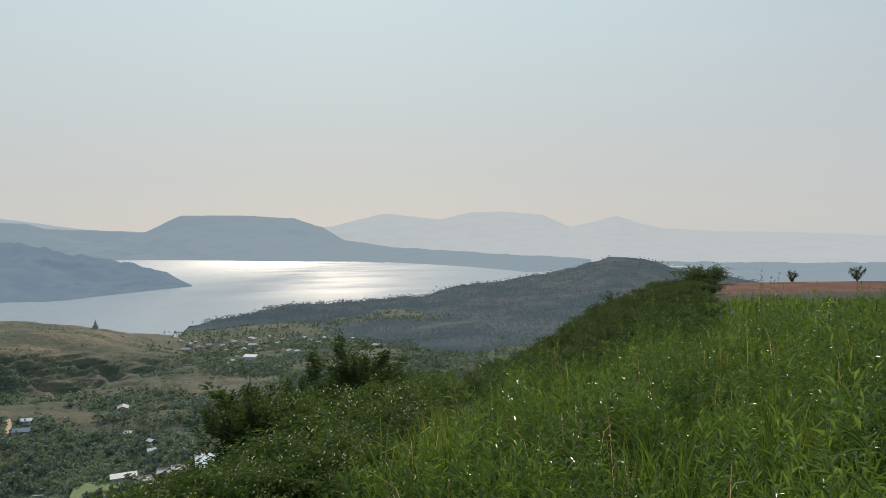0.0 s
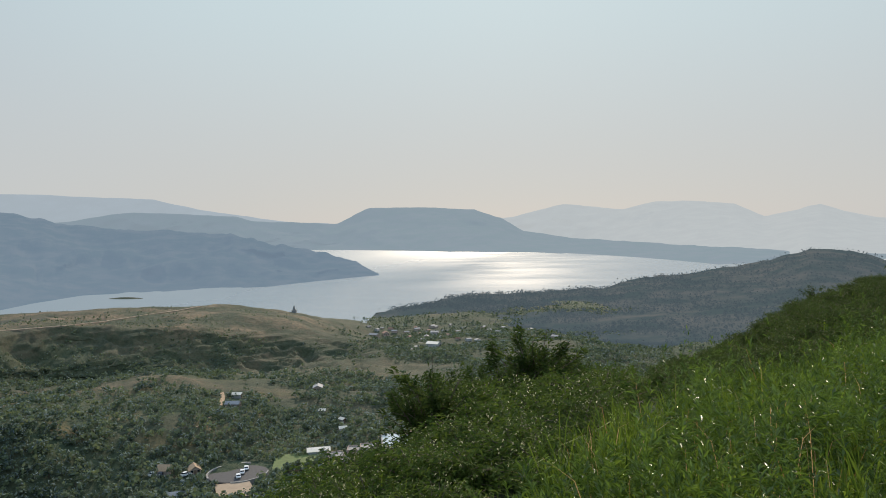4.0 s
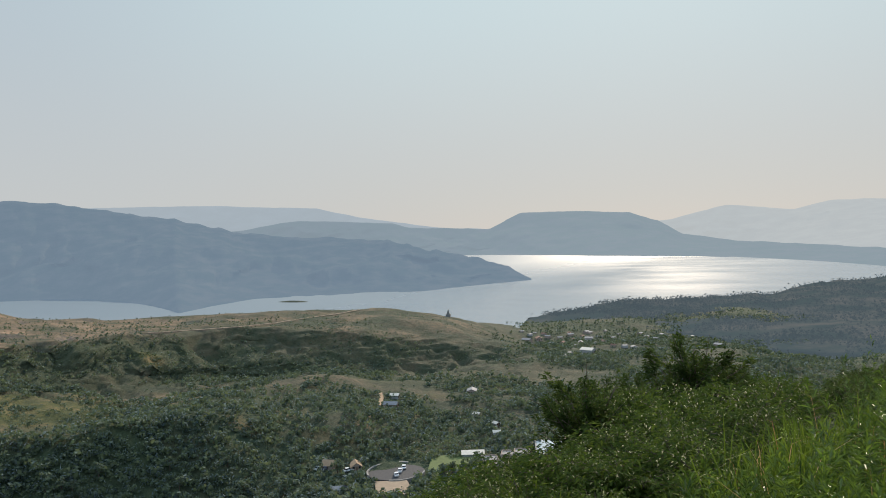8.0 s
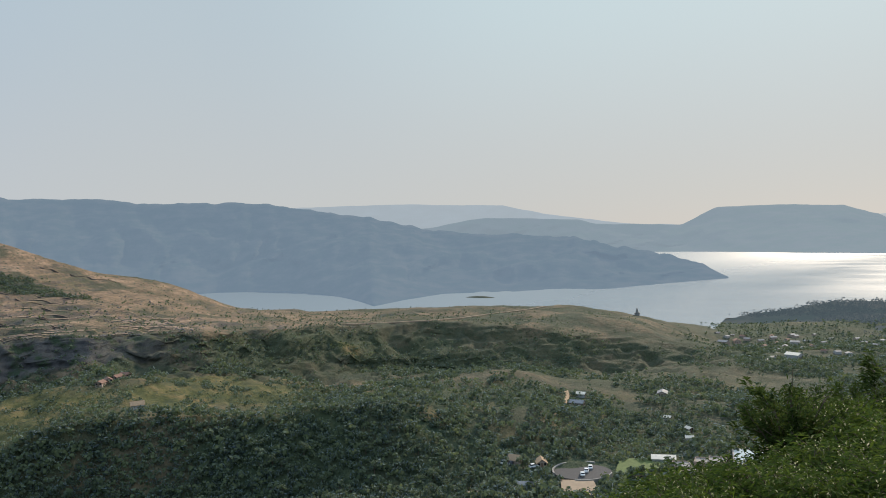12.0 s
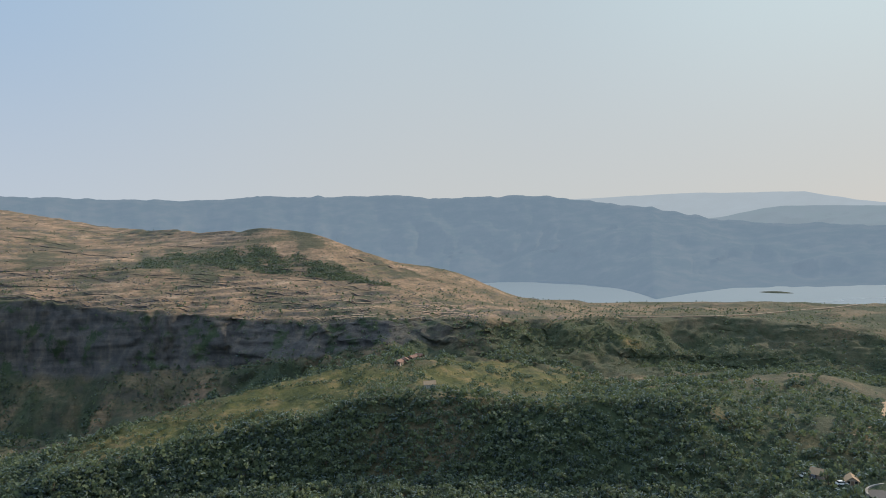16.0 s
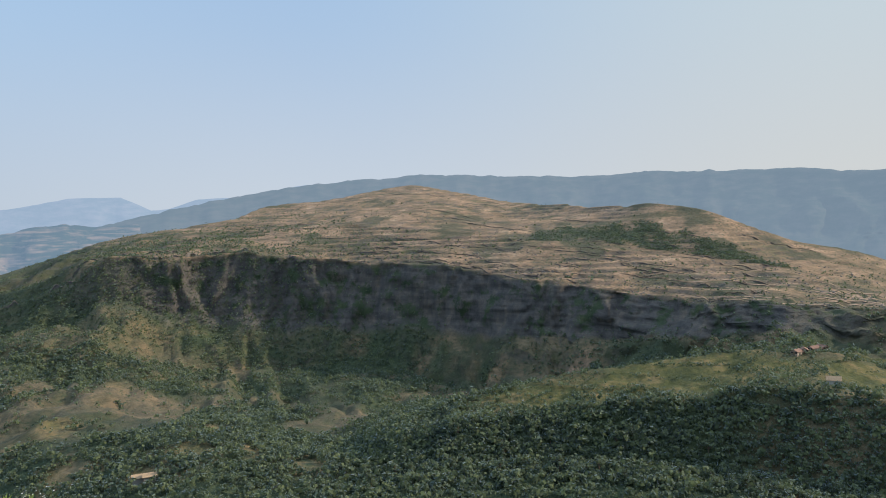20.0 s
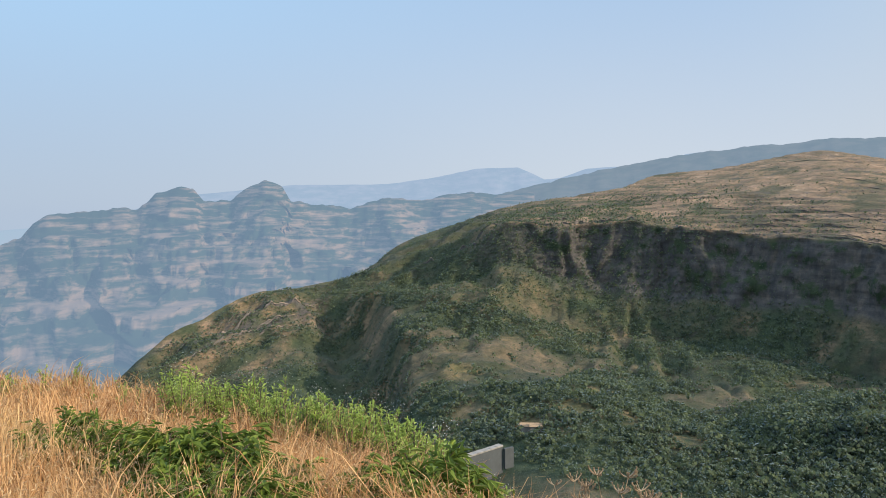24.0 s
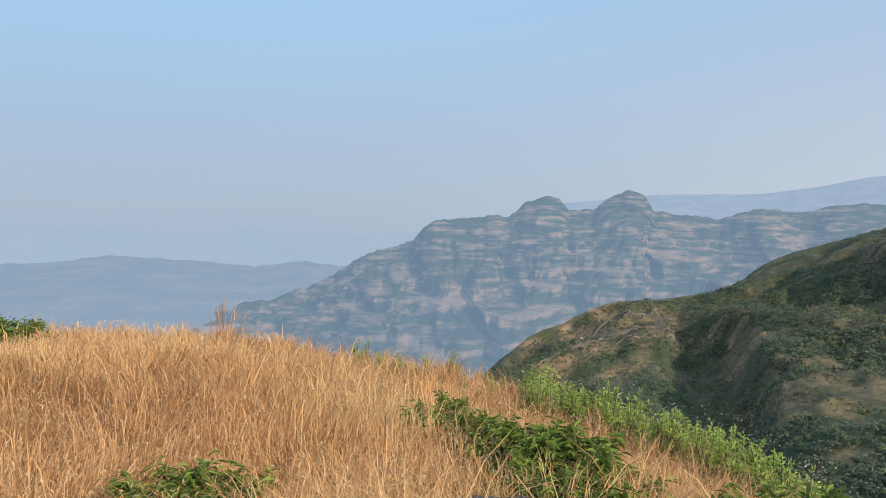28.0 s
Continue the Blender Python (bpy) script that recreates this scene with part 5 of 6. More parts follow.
def wood_density(az, k):
    """How thickly trees stand: 0 to 1, by bearing and plan line."""
    p = ground_at(az, k)
    clear = np.clip(fbm(p[:, 0] / 55, p[:, 1] / 55, 3, 81) * 2.6 + np.where(az > 90, 1.65, 1.3), 0.03, 1)
    clear = np.maximum(clear, 0.8 * window(az, 14, 60, 3) * window(k, 2.8, 4.6, 0.3))
    d = window(k, 2.6, 4.9, 0.35) * 0.98 * np.clip(1.0 - 0.3 * window(az, -40, 20, 6), 0, 1)
    d = np.maximum(d, window(k, 4.6, 7.0, .4) * np.where(az > 84, 0.85, 0.22))
    d = np.maximum(d, window(k, 4.2, 6.3, .4) * window(az, 12, 56, 6) * 0.85)
    d = np.maximum(d, window(k, 6.2, 8.0, .4) * np.where(az > 80, 0.97, np.where(az < 60, 0.4, 0.75)))
    d = np.maximum(d, window(k, 7.2, 8.9, .5) * 0.12)
    d = np.maximum(d, window(k, 6.0, 9.1, .4) * window(az, 22, 62, 5) * 0.7)
    d = np.maximum(d, window(k, 5.0, 11.2, .5) * window(az, 97, 146, 6) * 0.85)
    d = np.maximum(d, under_knoll(az, k))
    d = np.maximum(d, window(k, 8.6, 11.2, .4) * np.where(az < 62, 0.24, 0.2))
    d = np.maximum(d, window(k, 5.0, 12.2, .6) * window(az, -40, 21, 3) * np.where(k > 9.5, 0.85, 0.75))
    d = np.maximum(d, window(k, 11.6, 13.2, .35) * window(az, -40, 21.5, 2) * 0.95)
    d = d * (1 - 0.2 * window(az, 123.6, 129, 0.8) * window(k, 4.4, 8.6, 0.4))
    d = d * (1 - 0.45 * window(az, 128, 143, 2) * window(k, 6.4, 11.2, 0.5))
    d = d * (1 - 0.8 * window(az, 50, 90, 4) * window(k, 4.48, 6.3, 0.12))
    return d * clear


def scatter(n, a0, a1, k0, k1, seed):
    g = np.random.default_rng(seed)
    az, k = g.uniform(a0, a1, n), g.uniform(k0, k1, n)
    # even out: rings lie closer where the plan lines do
    p = ground_at(az, k)
    ok = g.uniform(0, 1, n) < wood_density(az, k)
    for c, rad in CLEARED:
        ok &= (p[:, 0] - c.x) ** 2 + (p[:, 1] - c.y) ** 2 > rad * rad
    return az[ok], k[ok], p[ok]


def joined_trees(name, places, sizes, lobes, per_lobe, label, leaf=0.13, material=None, tones=(0, 1)):
    """Many crowns in one mesh: each a few lobes of ragged leaf pieces, loose inside and facing outwards."""
    n = len(places)
    g = np.random.default_rng(n)
    la = g.uniform(0, 2 * np.pi, (n, lobes))
    lq = g.uniform(0, 1, (n, lobes)) ** 0.5
    c = np.stack([np.cos(la) * lq * 0.34, np.sin(la) * lq * 0.34, 0.26 + 0.42 * g.uniform(0, 1, (n, lobes)) * (1.1 - 0.6 * lq)], -1)
    c = c * sizes[:, None, None] + places[:, None]
    rad = g.uniform(0.2, 0.36, (n, lobes)) * sizes[:, None] * (1.4 if lobes == 1 else 1.0)
    d = unit(g.normal(0, 1, (n, lobes, per_lobe, 3)) + np.array([0, 0, 0.35]))
    pos = c[:, :, None] + d * (rad[..., None] * g.uniform(0.35, 1.15, (n, lobes, per_lobe)))[..., None] * np.array([1, 1, 0.85])
    size = g.uniform(0.6, 1.25, (n, lobes, per_lobe)) * sizes[:, None, None] * leaf
    v, f = cards(pos.reshape(-1, 3), unit(d + g.normal(0, 0.3, d.shape)).reshape(-1, 3), size.ravel())
    me = mesh_arrays(name, v, f, material or TREE_LEAF)
    set_tone(me, np.repeat(g.uniform(*tones, n), lobes * per_lobe * 4))
    return stuff(name, me, label, "trees")


# single trees where the valley comes nearest
az, k, p = scatter(1500, -10, 122, 3.7, 5.6, 5)
near = np.argsort(np.hypot(p[:, 0], p[:, 1]))[:260]
for i in near:
    trunk, crown = TREES[int(RNG.integers(len(TREES)))]
    s = RNG.uniform(0.4, 0.85)
    ob = empty_thing("tree", "leafy green tree in the wooded valley", "tree", Matrix.Translation(p[i]) @ pose(0, 0, 0, 0, 0, RNG.uniform(0, 360)) @ Matrix.Scale(s, 4), "trees in the valley")
    part("trunk", trunk, ob)
    part("crown", crown, ob)


def sizes_of(seed, n, lo, hi, power=1.6):
    return np.random.default_rng(seed).uniform(0, 1, n) ** power * (hi - lo) + lo


az, k, p = scatter(20000, 14, 125, 3.2, 7.0, 6)
joined_trees("valley_woods", p, sizes_of(1, len(p), 2.6, 6.5), 3, 7, "dense dark green woods in the valley")
az, k, p = scatter(4600, -10, 14, 3.2, 7.0, 26)
joined_trees("slope_woods", p, sizes_of(22, len(p), 2.4, 5.5), 3, 6, "dark green woods below the grassy slope")
az, k, p = scatter(13000, 14, 122, 3.7, 5.3, 16)
joined_trees("valley_canopy", p, sizes_of(21, len(p), 2.4, 5.5, 1.7), 3, 7, "closed green canopy of the wooded valley")
az, k, p = scatter(22000, 20, 146, 6.0, 10.5, 8)
joined_trees("hillside_scrub", p, sizes_of(2, len(p), 1.4, 4.2), 2, 6, "scattered bushes on the rocky hillside", 0.16)
az, k, p = scatter(13500, -1, 22, 5.0, 12.2, 9)
joined_trees("village_woods", p, sizes_of(3, len(p), 2.2, 5.0), 2, 4, "distant woods and hedges round the village", 0.2)
# woods on the hazy hill behind, in the hill's own emitting haze material
n = len(wooded_hill.data.vertices)
hill = np.empty(n * 3)
wooded_hill.data.vertices.foreach_get("co", hill)
hill = hill.reshape(-1, 3)
g = np.random.default_rng(11)
p = hill[g.choice(n, 24000)] + g.normal(0, 1, (24000, 3)) * np.array([9, 9, 0])
p = p[(p[:, 2] > LAKE_Z + 2) & (fbm(p[:, 0] / 60, p[:, 1] / 60, 3, 91) > -0.35)]
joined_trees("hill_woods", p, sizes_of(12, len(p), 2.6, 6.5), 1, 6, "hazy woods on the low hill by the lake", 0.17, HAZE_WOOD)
az, k, p = scatter(36000, -36, 125, 3.2, 8.2, 10)
joined_trees("undergrowth", p, sizes_of(4, len(p), 1.2, 3.0), 1, 5, "low bushes and undergrowth between the valley trees", 0.2)
az, k, p = scatter(36000, 92, 146, 4.6, 10.2, 14)
joined_trees("slope_thicket", p, sizes_of(5, len(p), 1.5, 3.8), 1, 7, "thick green bushes clothing the steep hillside", 0.19)
az, k, p = scatter(12000, 122.6, 127.0, 4.2, 8.8, 34)
joined_trees("ravine_scrub", p, sizes_of(35, len(p), 1.5, 3.4), 1, 8, "bushes clinging to the wall of the ravine", 0.17)
# hedges along the field terraces
g = np.random.default_rng(27)
az, k = g.uniform(48, 92, 26000), g.uniform(4.5, 5.95, 26000)
p = ground_at(az, k)
rise = (p[:, 2] + 0.8 * fbm(p[:, 0] / 40, p[:, 1] / 40, 3, 87)) / 3.4
ok = (rise - np.floor(rise) < 0.13) & (fbm(p[:, 0] / 25, p[:, 1] / 25, 3, 97) > -0.15)
ok |= fbm(p[:, 0] / 18, p[:, 1] / 18, 4, 99) > g.uniform(0.25, 0.9, len(p))
joined_trees("field_hedges", p[ok], sizes_of(28, int(ok.sum()), 0.7, 2.6, 2.0), 1, 8, "hedges and bushes along the field terraces", 0.18)
# loose stones on the ledges of the plateau
g2 = np.random.default_rng(41)
az, k = g2.uniform(58, 108, 9000), 9.0 + 1.3 * g2.uniform(0, 1, 9000) ** 1.5
p = ground_at(az, k)
ok = fbm(p[:, 0] / 14, p[:, 1] / 14, 4, 43) > g2.uniform(-0.5, 0.7, len(p))
v, f = clumps(p[ok], g2.uniform(0, 1, int(ok.sum())) ** 2.5 * 1.1 + 0.25, g2, 0.25, 0.6, KNOB)
stuff("plateau_stones", mesh_arrays("plateau_stones", v, f, LEDGE_ROCK), "loose dark basalt stones on the dry plateau", "stones")
# the bushy bank under the knoll
az, k = g.uniform(64, 86, 9000), g.uniform(9.9, 10.55, 9000)
ok = under_knoll(az, k) > g.uniform(0, 1, 9000)
joined_trees("knoll_thicket", ground_at(az[ok], k[ok]), sizes_of(29, int(ok.sum()), 1.2, 3.2), 1, 8, "dark green thicket on the bank under the knoll", 0.18, tones=(0, 0.35))
az, k, p = scatter(45000, 22, 126, 8.8, 11.0, 15)
joined_trees("plateau_bushes", p, sizes_of(6, len(p), 0.7, 2.8, 2.4), 1, 5, "small scattered bushes on the dry plateau", 0.2)
put_attribute(ground, "wood", wood_density(A2.ravel(), np.clip(K.ravel(), 0, 15)))


# ---- buildings, walls and cars ----
def boxes_mesh(name, boxes, material):
    """One mesh out of boxes, each (centre, size, turn about z); edges slightly bevelled."""
    bm = bmesh.new()
    for c, s, rz in boxes:
        m = Matrix.Translation(c) @ Matrix.Rotation(radians(rz), 4, "Z") @ Matrix.Diagonal((*s, 1))
        bmesh.ops.create_cube(bm, size=1, matrix=m)
    bmesh.ops.bevel(bm, geom=bm.edges[:], offset=0.03, segments=1, affect="EDGES")
    me = bpy.data.meshes.new(name)
    bm.to_mesh(me)
    bm.free()
    me.materials.append(material)
    return me


def prism_mesh(name, outline, y0, y1, material):
    """A slab whose outline lies in x and z, from y0 to y1."""
    n = len(outline)
    verts = [(x, y0, z) for x, z in outline] + [(x, y1, z) for x, z in outline]
    faces = [tuple(range(n)), tuple(reversed(range(n, 2 * n)))] + [(i, i + n, (i + 1) % n + n, (i + 1) % n) for i in range(n)]
    me = bpy.data.meshes.new(name)
    me.from_pydata(verts, [], faces)
    bm = bmesh.new()
    bm.from_mesh(me)
    bmesh.ops.recalc_face_normals(bm, faces=bm.faces[:])
    bm.to_mesh(me)
    bm.free()
    me.materials.append(material)
    return me


def glazed(ob, x, y, z, w, h):
    """A window: its frame, and the dark pane set in it."""
    frame_boxes = [((x + s * w / 2, y, z), (0.09, 0.12, h + 0.09), 0) for s in (-1, 1)] + [((x, y, z + s * h / 2), (w, 0.12, 0.09), 0) for s in (-1, 1)]
    win = part("window", boxes_mesh("window", frame_boxes, WOOD), ob)
    part("pane", boxes_mesh("pane", [((x, y + 0.01, z), (w, 0.06, h), 0)], DARK_GLASS), win, "dark window pane")


def house(name, label, category, w, d, h, rise, wall, roof, m, group=""):
    """A gabled house with two roof slopes, a door and windows."""
    ob = empty_thing(name, label, category, m, group)
    part("wall_block", prism_mesh("wall_block", [(-w / 2, -1.5), (w / 2, -1.5), (w / 2, h), (0, h + rise), (-w / 2, h)], -d / 2, d / 2, wall), ob)
    o, t = 0.45, 0.14
    k = rise / (w / 2)
    for s in (-1, 1):
        part("roof_slope", prism_mesh("roof_slope", [(0, h + rise + 0.02), (s * (w / 2 + o), h - o * k + 0.02), (s * (w / 2 + o), h - o * k + t), (0, h + rise + t + 0.03)], -d / 2 - o, d / 2 + o, roof), ob)
    part("door", boxes_mesh("door", [((0, -d / 2 - 0.02, 1.0), (0.95, 0.08, 2.0), 0)], WOOD), ob)
    for x in (-w * 0.3, w * 0.3):
        glazed(ob, x, -d / 2 - 0.01, 1.5, 0.9, 0.9)
    return ob


def flat_house(name, label, w, d, h, wall, top, m, group=""):
    """A flat-roofed house with a parapet."""
    ob = empty_thing(name, label, "house", m, group)
    part("wall_block", boxes_mesh("wall_block", [((0, 0, h / 2 - 0.75), (w, d, h + 1.5), 0)], wall), ob)
    part("roof", boxes_mesh("roof", [((0, 0, h + 0.08), (w + 0.5, d + 0.5, 0.16), 0)], top), ob)
    part("parapet", boxes_mesh("parapet", [((s * (w / 2 + .1), 0, h + .4), (.18, d + .3, .5), 0) for s in (-1, 1)] + [((0, s * (d / 2 + .1), h + .4), (w + .1, .18, .5), 0) for s in (-1, 1)], wall), ob)
    part("door", boxes_mesh("door", [((-w * .2, -d / 2 - 0.02, 1.0), (1.0, 0.08, 2.0), 0)], WOOD), ob)
    for x in (0.05 * w, w * 0.33):
        glazed(ob, x, -d / 2 - 0.01, 1.6, 1.1, 1.0)
    return ob


def on_ground(p, turn, dz=0.0):
    return Matrix.Translation(p + Vector((0, 0, dz))) @ pose(0, 0, 0, 0, 0, turn)


# the village by the lake
tin = house("village_house", "small village house with a pale tin roof", "house", 7, 10, 3.0, 1.3, MUD_WALL, TIN_ROOF, on_ground(sight(19.5, -8.5), 80), "village houses")
tile = house("village_house", "small village house with a brown tile roof", "house", 6.5, 9, 2.8, 1.6, MUD_WALL, TILE_ROOF, on_ground(sight(18.6, -8.4), 30), "village houses")
white = house("village_house", "whitewashed village house with a tin roof", "house", 7.5, 8, 3.4, 1.1, WHITEWASH, TIN_ROOF, on_ground(sight(14.8, -8.5), 100), "village houses")
vr = np.random.default_rng(12)
spots = [(16.8, -8.67), (15.8, -8.9), (10.6, -8.3), (19.9, -7.75), (18.9, -7.9), (13.6, -7.8), (13.0, -8.9), (11.5, -9.1), (12.2, -9.0), (17.0, -8.3), (8.4, -8.25), (9.4, -8.15), (17.9, -8.2), (16.2, -8.1), (15.3, -8.2), (14.0, -8.3), (9.9, -8.4), (7.4, -8.3), (18.2, -8.0), (15.0, -7.9)]
spots += [(float(vr.uniform(13, 20)), float(vr.uniform(-8.9, -7.9))) for _ in range(9)] + [(float(vr.uniform(7, 13)), float(vr.uniform(-8.6, -8.0))) for _ in range(3)]
for a, e in spots:
    copy_thing((tin, tile, white, tin)[int(vr.integers(4))], on_ground(sight(a, e), float(vr.uniform(0, 180))) @ Matrix.Scale(float(vr.uniform(0.4, 0.7)), 4))
house("village_hall", "long village hall with a cream roof", "hall", 8, 11, 3.2, 1.5, WHITEWASH, CREAM_ROOF, on_ground(sight(14.9, -9.4), 75))
for a, e, tl in [(23.9, -12.3, 20), (5.5, -8.9, 60)]:
    house("farm_shed", "lone farm shed with a tin roof", "shed", 5, 7, 2.4, 1.0, MUD_WALL, TIN_ROOF, on_ground(sight(a, e), tl))
RIDGE_TRACK = [(48.23, -6.27), (44.78, -6.34), (41.28, -6.33), (38.65, -6.22), (36.46, -6.0), (33.84, -5.79), (32.32, -5.58)]
lane = [sight(16.75, -9.7), sight(16.3, -9.35), sight(15.85, -9.0)]


def strip_road(name, label, places, width, material, lift=0.25):
    """A road laid on the ground along places, with its own thickness."""
    pts = []
    for a, b in zip(places, places[1:]):
        pts += [a.lerp(b, u / 6) for u in range(6)]
    pts.append(places[-1])
    verts, faces = [], []
    for i, p in enumerate(pts):
        t = (pts[min(i + 1, len(pts) - 1)] - pts[max(i - 1, 0)]).normalized()
        s = Vector((t.y, -t.x, 0)).normalized() * width / 2
        for q, dz in ((s, lift), (-s, lift), (-s, -1.2), (s, -1.2)):
            verts.append(p + q + Vector((0, 0, dz)))
    for i in range(len(pts) - 1):
        a, b = 4 * i, 4 * i + 4
        faces += [(a, b, b + 1, a + 1), (a + 1, b + 1, b + 2, a + 2), (a + 3, b + 3, b, a)]
    return tagged(link_mesh(name, verts, faces, material), label, "road", kind="structure")


strip_road("road_village", "pale concrete village lane", lane, 5, CONCRETE, 0.6)
strip_road("road_valley", "pale earth road in the valley", [sight(41.5, -19.6), sight(39, -19.2), sight(37, -19.1), sight(35, -18.9)], 4, PALE_EARTH, 0.4)
strip_road("road_track", "worn dirt track through the woods", [sight(33, -14.2), sight(32.0, -13.6), sight(31.2, -13.0), sight(30.9, -12.3), sight(31.0, -11.9)], 2.2, THATCH, 0.12)

strip_road("road_ridge", "pale stony track along the top of the ridge", [sight(a, e) for a, e in RIDGE_TRACK], 2.6, PALE_EARTH, 0.5)

# temple on the lake-side ridge
tp = sight(25.5, -6.42)
temple = empty_thing("temple", "small stone temple with a stepped spire on the ridge", "temple", on_ground(tp, 20))
part("hall", boxes_mesh("hall", [((0, 0, 1.2), (5, 5, 3.4), 0), ((0, 0, 3.1), (5.6, 5.6, .4), 0)], CONCRETE), temple)
part("spire", boxes_mesh("spire", [((0, 0, 3.6 + 0.8 * i), (3.2 - 0.45 * i, 3.2 - 0.45 * i, 0.9), 0) for i in range(6)], CONCRETE), temple)
part("finial", boxes_mesh("finial", [((0, 0, 8.8), (.3, .3, 1.4), 0)], CONCRETE), temple)

# farmsteads in the valley
house("farmhouse", "farmhouse with a white gable and thatched roof on the sunny spur", "house", 3.6, 5, 2.2, 1.2, WHITEWASH, THATCH, on_ground(sight(62.9, -11.15), 155))
for a, e, tl in [(64.1, -9.0, 20), (64.7, -9.15, 70), (63.6, -8.9, 110), (65.2, -9.3, 40)]:
    house("farm_hut", "small hut with a tile roof among terraced fields", "hut", 3.2, 4.5, 2.0, .9, MUD_WALL, TILE_ROOF, on_ground(sight(a, e), tl), "huts on the spur")
for a in (113.5, 112.75):
    house("valley_hut", "small grey hut with a brown roof among trees", "hut", 3.8, 4.6, 2.4, 0.9, CONCRETE, THATCH, on_ground(sight(a, -16.95), 25), "twin huts")
house("barn", "barn with a pale tin roof at the wood's edge", "barn", 4.5, 7, 2.6, 1.0, MUD_WALL, TIN_ROOF, on_ground(sight(30.2, -13.1), 100))
house("barn_small", "little shed with a pink roof by the track", "shed", 3.5, 5, 2.2, .8, WHITEWASH, CREAM_ROOF, on_ground(sight(29.9, -12.4), 100))
for a, e, tl in [(22.1, -14.75, 60), (22.1, -15.4, 120), (23.6, -14.0, 95)]:
    house("wood_house", "white house half hidden in the trees", "house", 2.0, 3.0, 1.8, 0.6, WHITEWASH, CREAM_ROOF, on_ground(sight(a, e), tl, 0.1), "houses in the wood")


def arc_wall(name, label, centre, radius, a0, a1, height, thick, material):
    n = 28
    verts, faces = [], []
    for i in range(n + 1):
        a = radians(a0 + (a1 - a0) * i / n)
        for rr, z in ((radius, -2.5), (radius + thick, -2.5), (radius + thick, height), (radius, height)):
            verts.append((centre.x + rr * math.cos(a), centre.y + rr * math.sin(a), centre.z + z))
    for i in range(n):
        for k in range(4):
            faces.append((4 * i + k, 4 * i + (k + 1) % 4, 4 * i + 4 + (k + 1) % 4, 4 * i + 4 + k))
    faces += [(0, 3, 2, 1), (4 * n, 4 * n + 1, 4 * n + 2, 4 * n + 3)]
    return tagged(link_mesh(name, verts, faces, material), label, "wall", kind="structure")


def disc(name, label, category, centre, rx, ry, turn, z0, z1, material, kind="structure"):
    n = 40
    ring = [pose(0, 0, 0, 0, 0, turn) @ Vector((rx * math.cos(2 * math.pi * i / n), ry * math.sin(2 * math.pi * i / n), 0)) for i in range(n)]
    verts = [centre + q + Vector((0, 0, z1)) for q in ring] + [centre + q * 1.02 + Vector((0, 0, z0)) for q in ring]
    faces = [tuple(range(n))] + [(i, i + n, (i + 1) % n + n, (i + 1) % n) for i in range(n)]
    return tagged(link_mesh(name, verts, faces, material), label, category, kind=kind)


def slab(name, label, category, corners, z0, material, kind="structure", drop=3.0):
    """A level terrace with four or more corners, which goes down into the slope."""
    z = max(c.z for c in corners) + z0
    n = len(corners)
    verts = [(c.x, c.y, z) for c in corners] + [(c.x, c.y, z - drop) for c in corners]
    faces = [tuple(range(n))] + [(i, i + n, (i + 1) % n + n, (i + 1) % n) for i in range(n)]
    bm = bmesh.new()
    vs = [bm.verts.new(v) for v in verts]
    for f in faces:
        bm.faces.new([vs[i] for i in f])
    bmesh.ops.recalc_face_normals(bm, faces=bm.faces[:])
    me = bpy.data.meshes.new(name)
    bm.to_mesh(me)
    bm.free()
    me.materials.append(material)
    return tagged(new(name, me), label, category, kind=kind), z


# the resort below: car park, terrace, lawn, pool and sheds
park = sight(30.0, -17.9)
disc("pavement_car_park", "round asphalt car park", "car park", park, 11.5, 9.8, 30, -3, 1.0, ASPHALT)
arc_wall("wall_car_park", "curved pale retaining wall of the car park", park, 11.3, 95, 230, 1.7, 0.7, CONCRETE)
arc_wall("wall_lawn", "curved low wall beside the lawn", park, 11.1, -75, 20, 1.6, 0.5, CONCRETE)


def wheel_mesh():
    ring, f = stem_tube([(0, -0.1, 0), (0, 0.0, 0), (0, 0.1, 0)], 0.31, 0.31, 14)
    return tubes_mesh("wheel", [(ring, f + [tuple(range(14)), tuple(range(28, 42))])], RUBBER)


WHEEL = wheel_mesh()
rim_ring, rim_faces = stem_tube([(0, -0.115, 0), (0, 0.0, 0), (0, 0.115, 0)], 0.2, 0.2, 12)
RIM_DISC = tubes_mesh("rim", [(rim_ring, rim_faces + [tuple(range(12)), tuple(range(24, 36))])], TIN_ROOF)


def car(label, m, paint, category="car"):
    ob = empty_thing("car", label, category, m, "cars by the lawn")
    part("body", prism_mesh("body", [(-2.05, .3), (2.05, .3), (2.1, .62), (1.95, .8), (1.1, .92), (-1.6, .95), (-2.05, .88), (-2.12, .6)], -.86, .86, paint), ob)
    part("roof", prism_mesh("roof", [(-1.25, 1.38), (.25, 1.4), (.35, 1.46), (-.4, 1.52), (-1.3, 1.46)], -.7, .7, paint), ob)
    part("window", prism_mesh("window", [(-1.62, .93), (1.02, .9), (.33, 1.42), (-1.28, 1.42)], -.74, .74, DARK_GLASS), ob, "dark car windows")
    for x in (-1.3, 1.28):
        for y in (-.8, .8):
            wheel = part("wheel", WHEEL, ob)
            wheel.location = (x, y, .31)
            part("rim", RIM_DISC, wheel, "grey steel rim")
    return ob


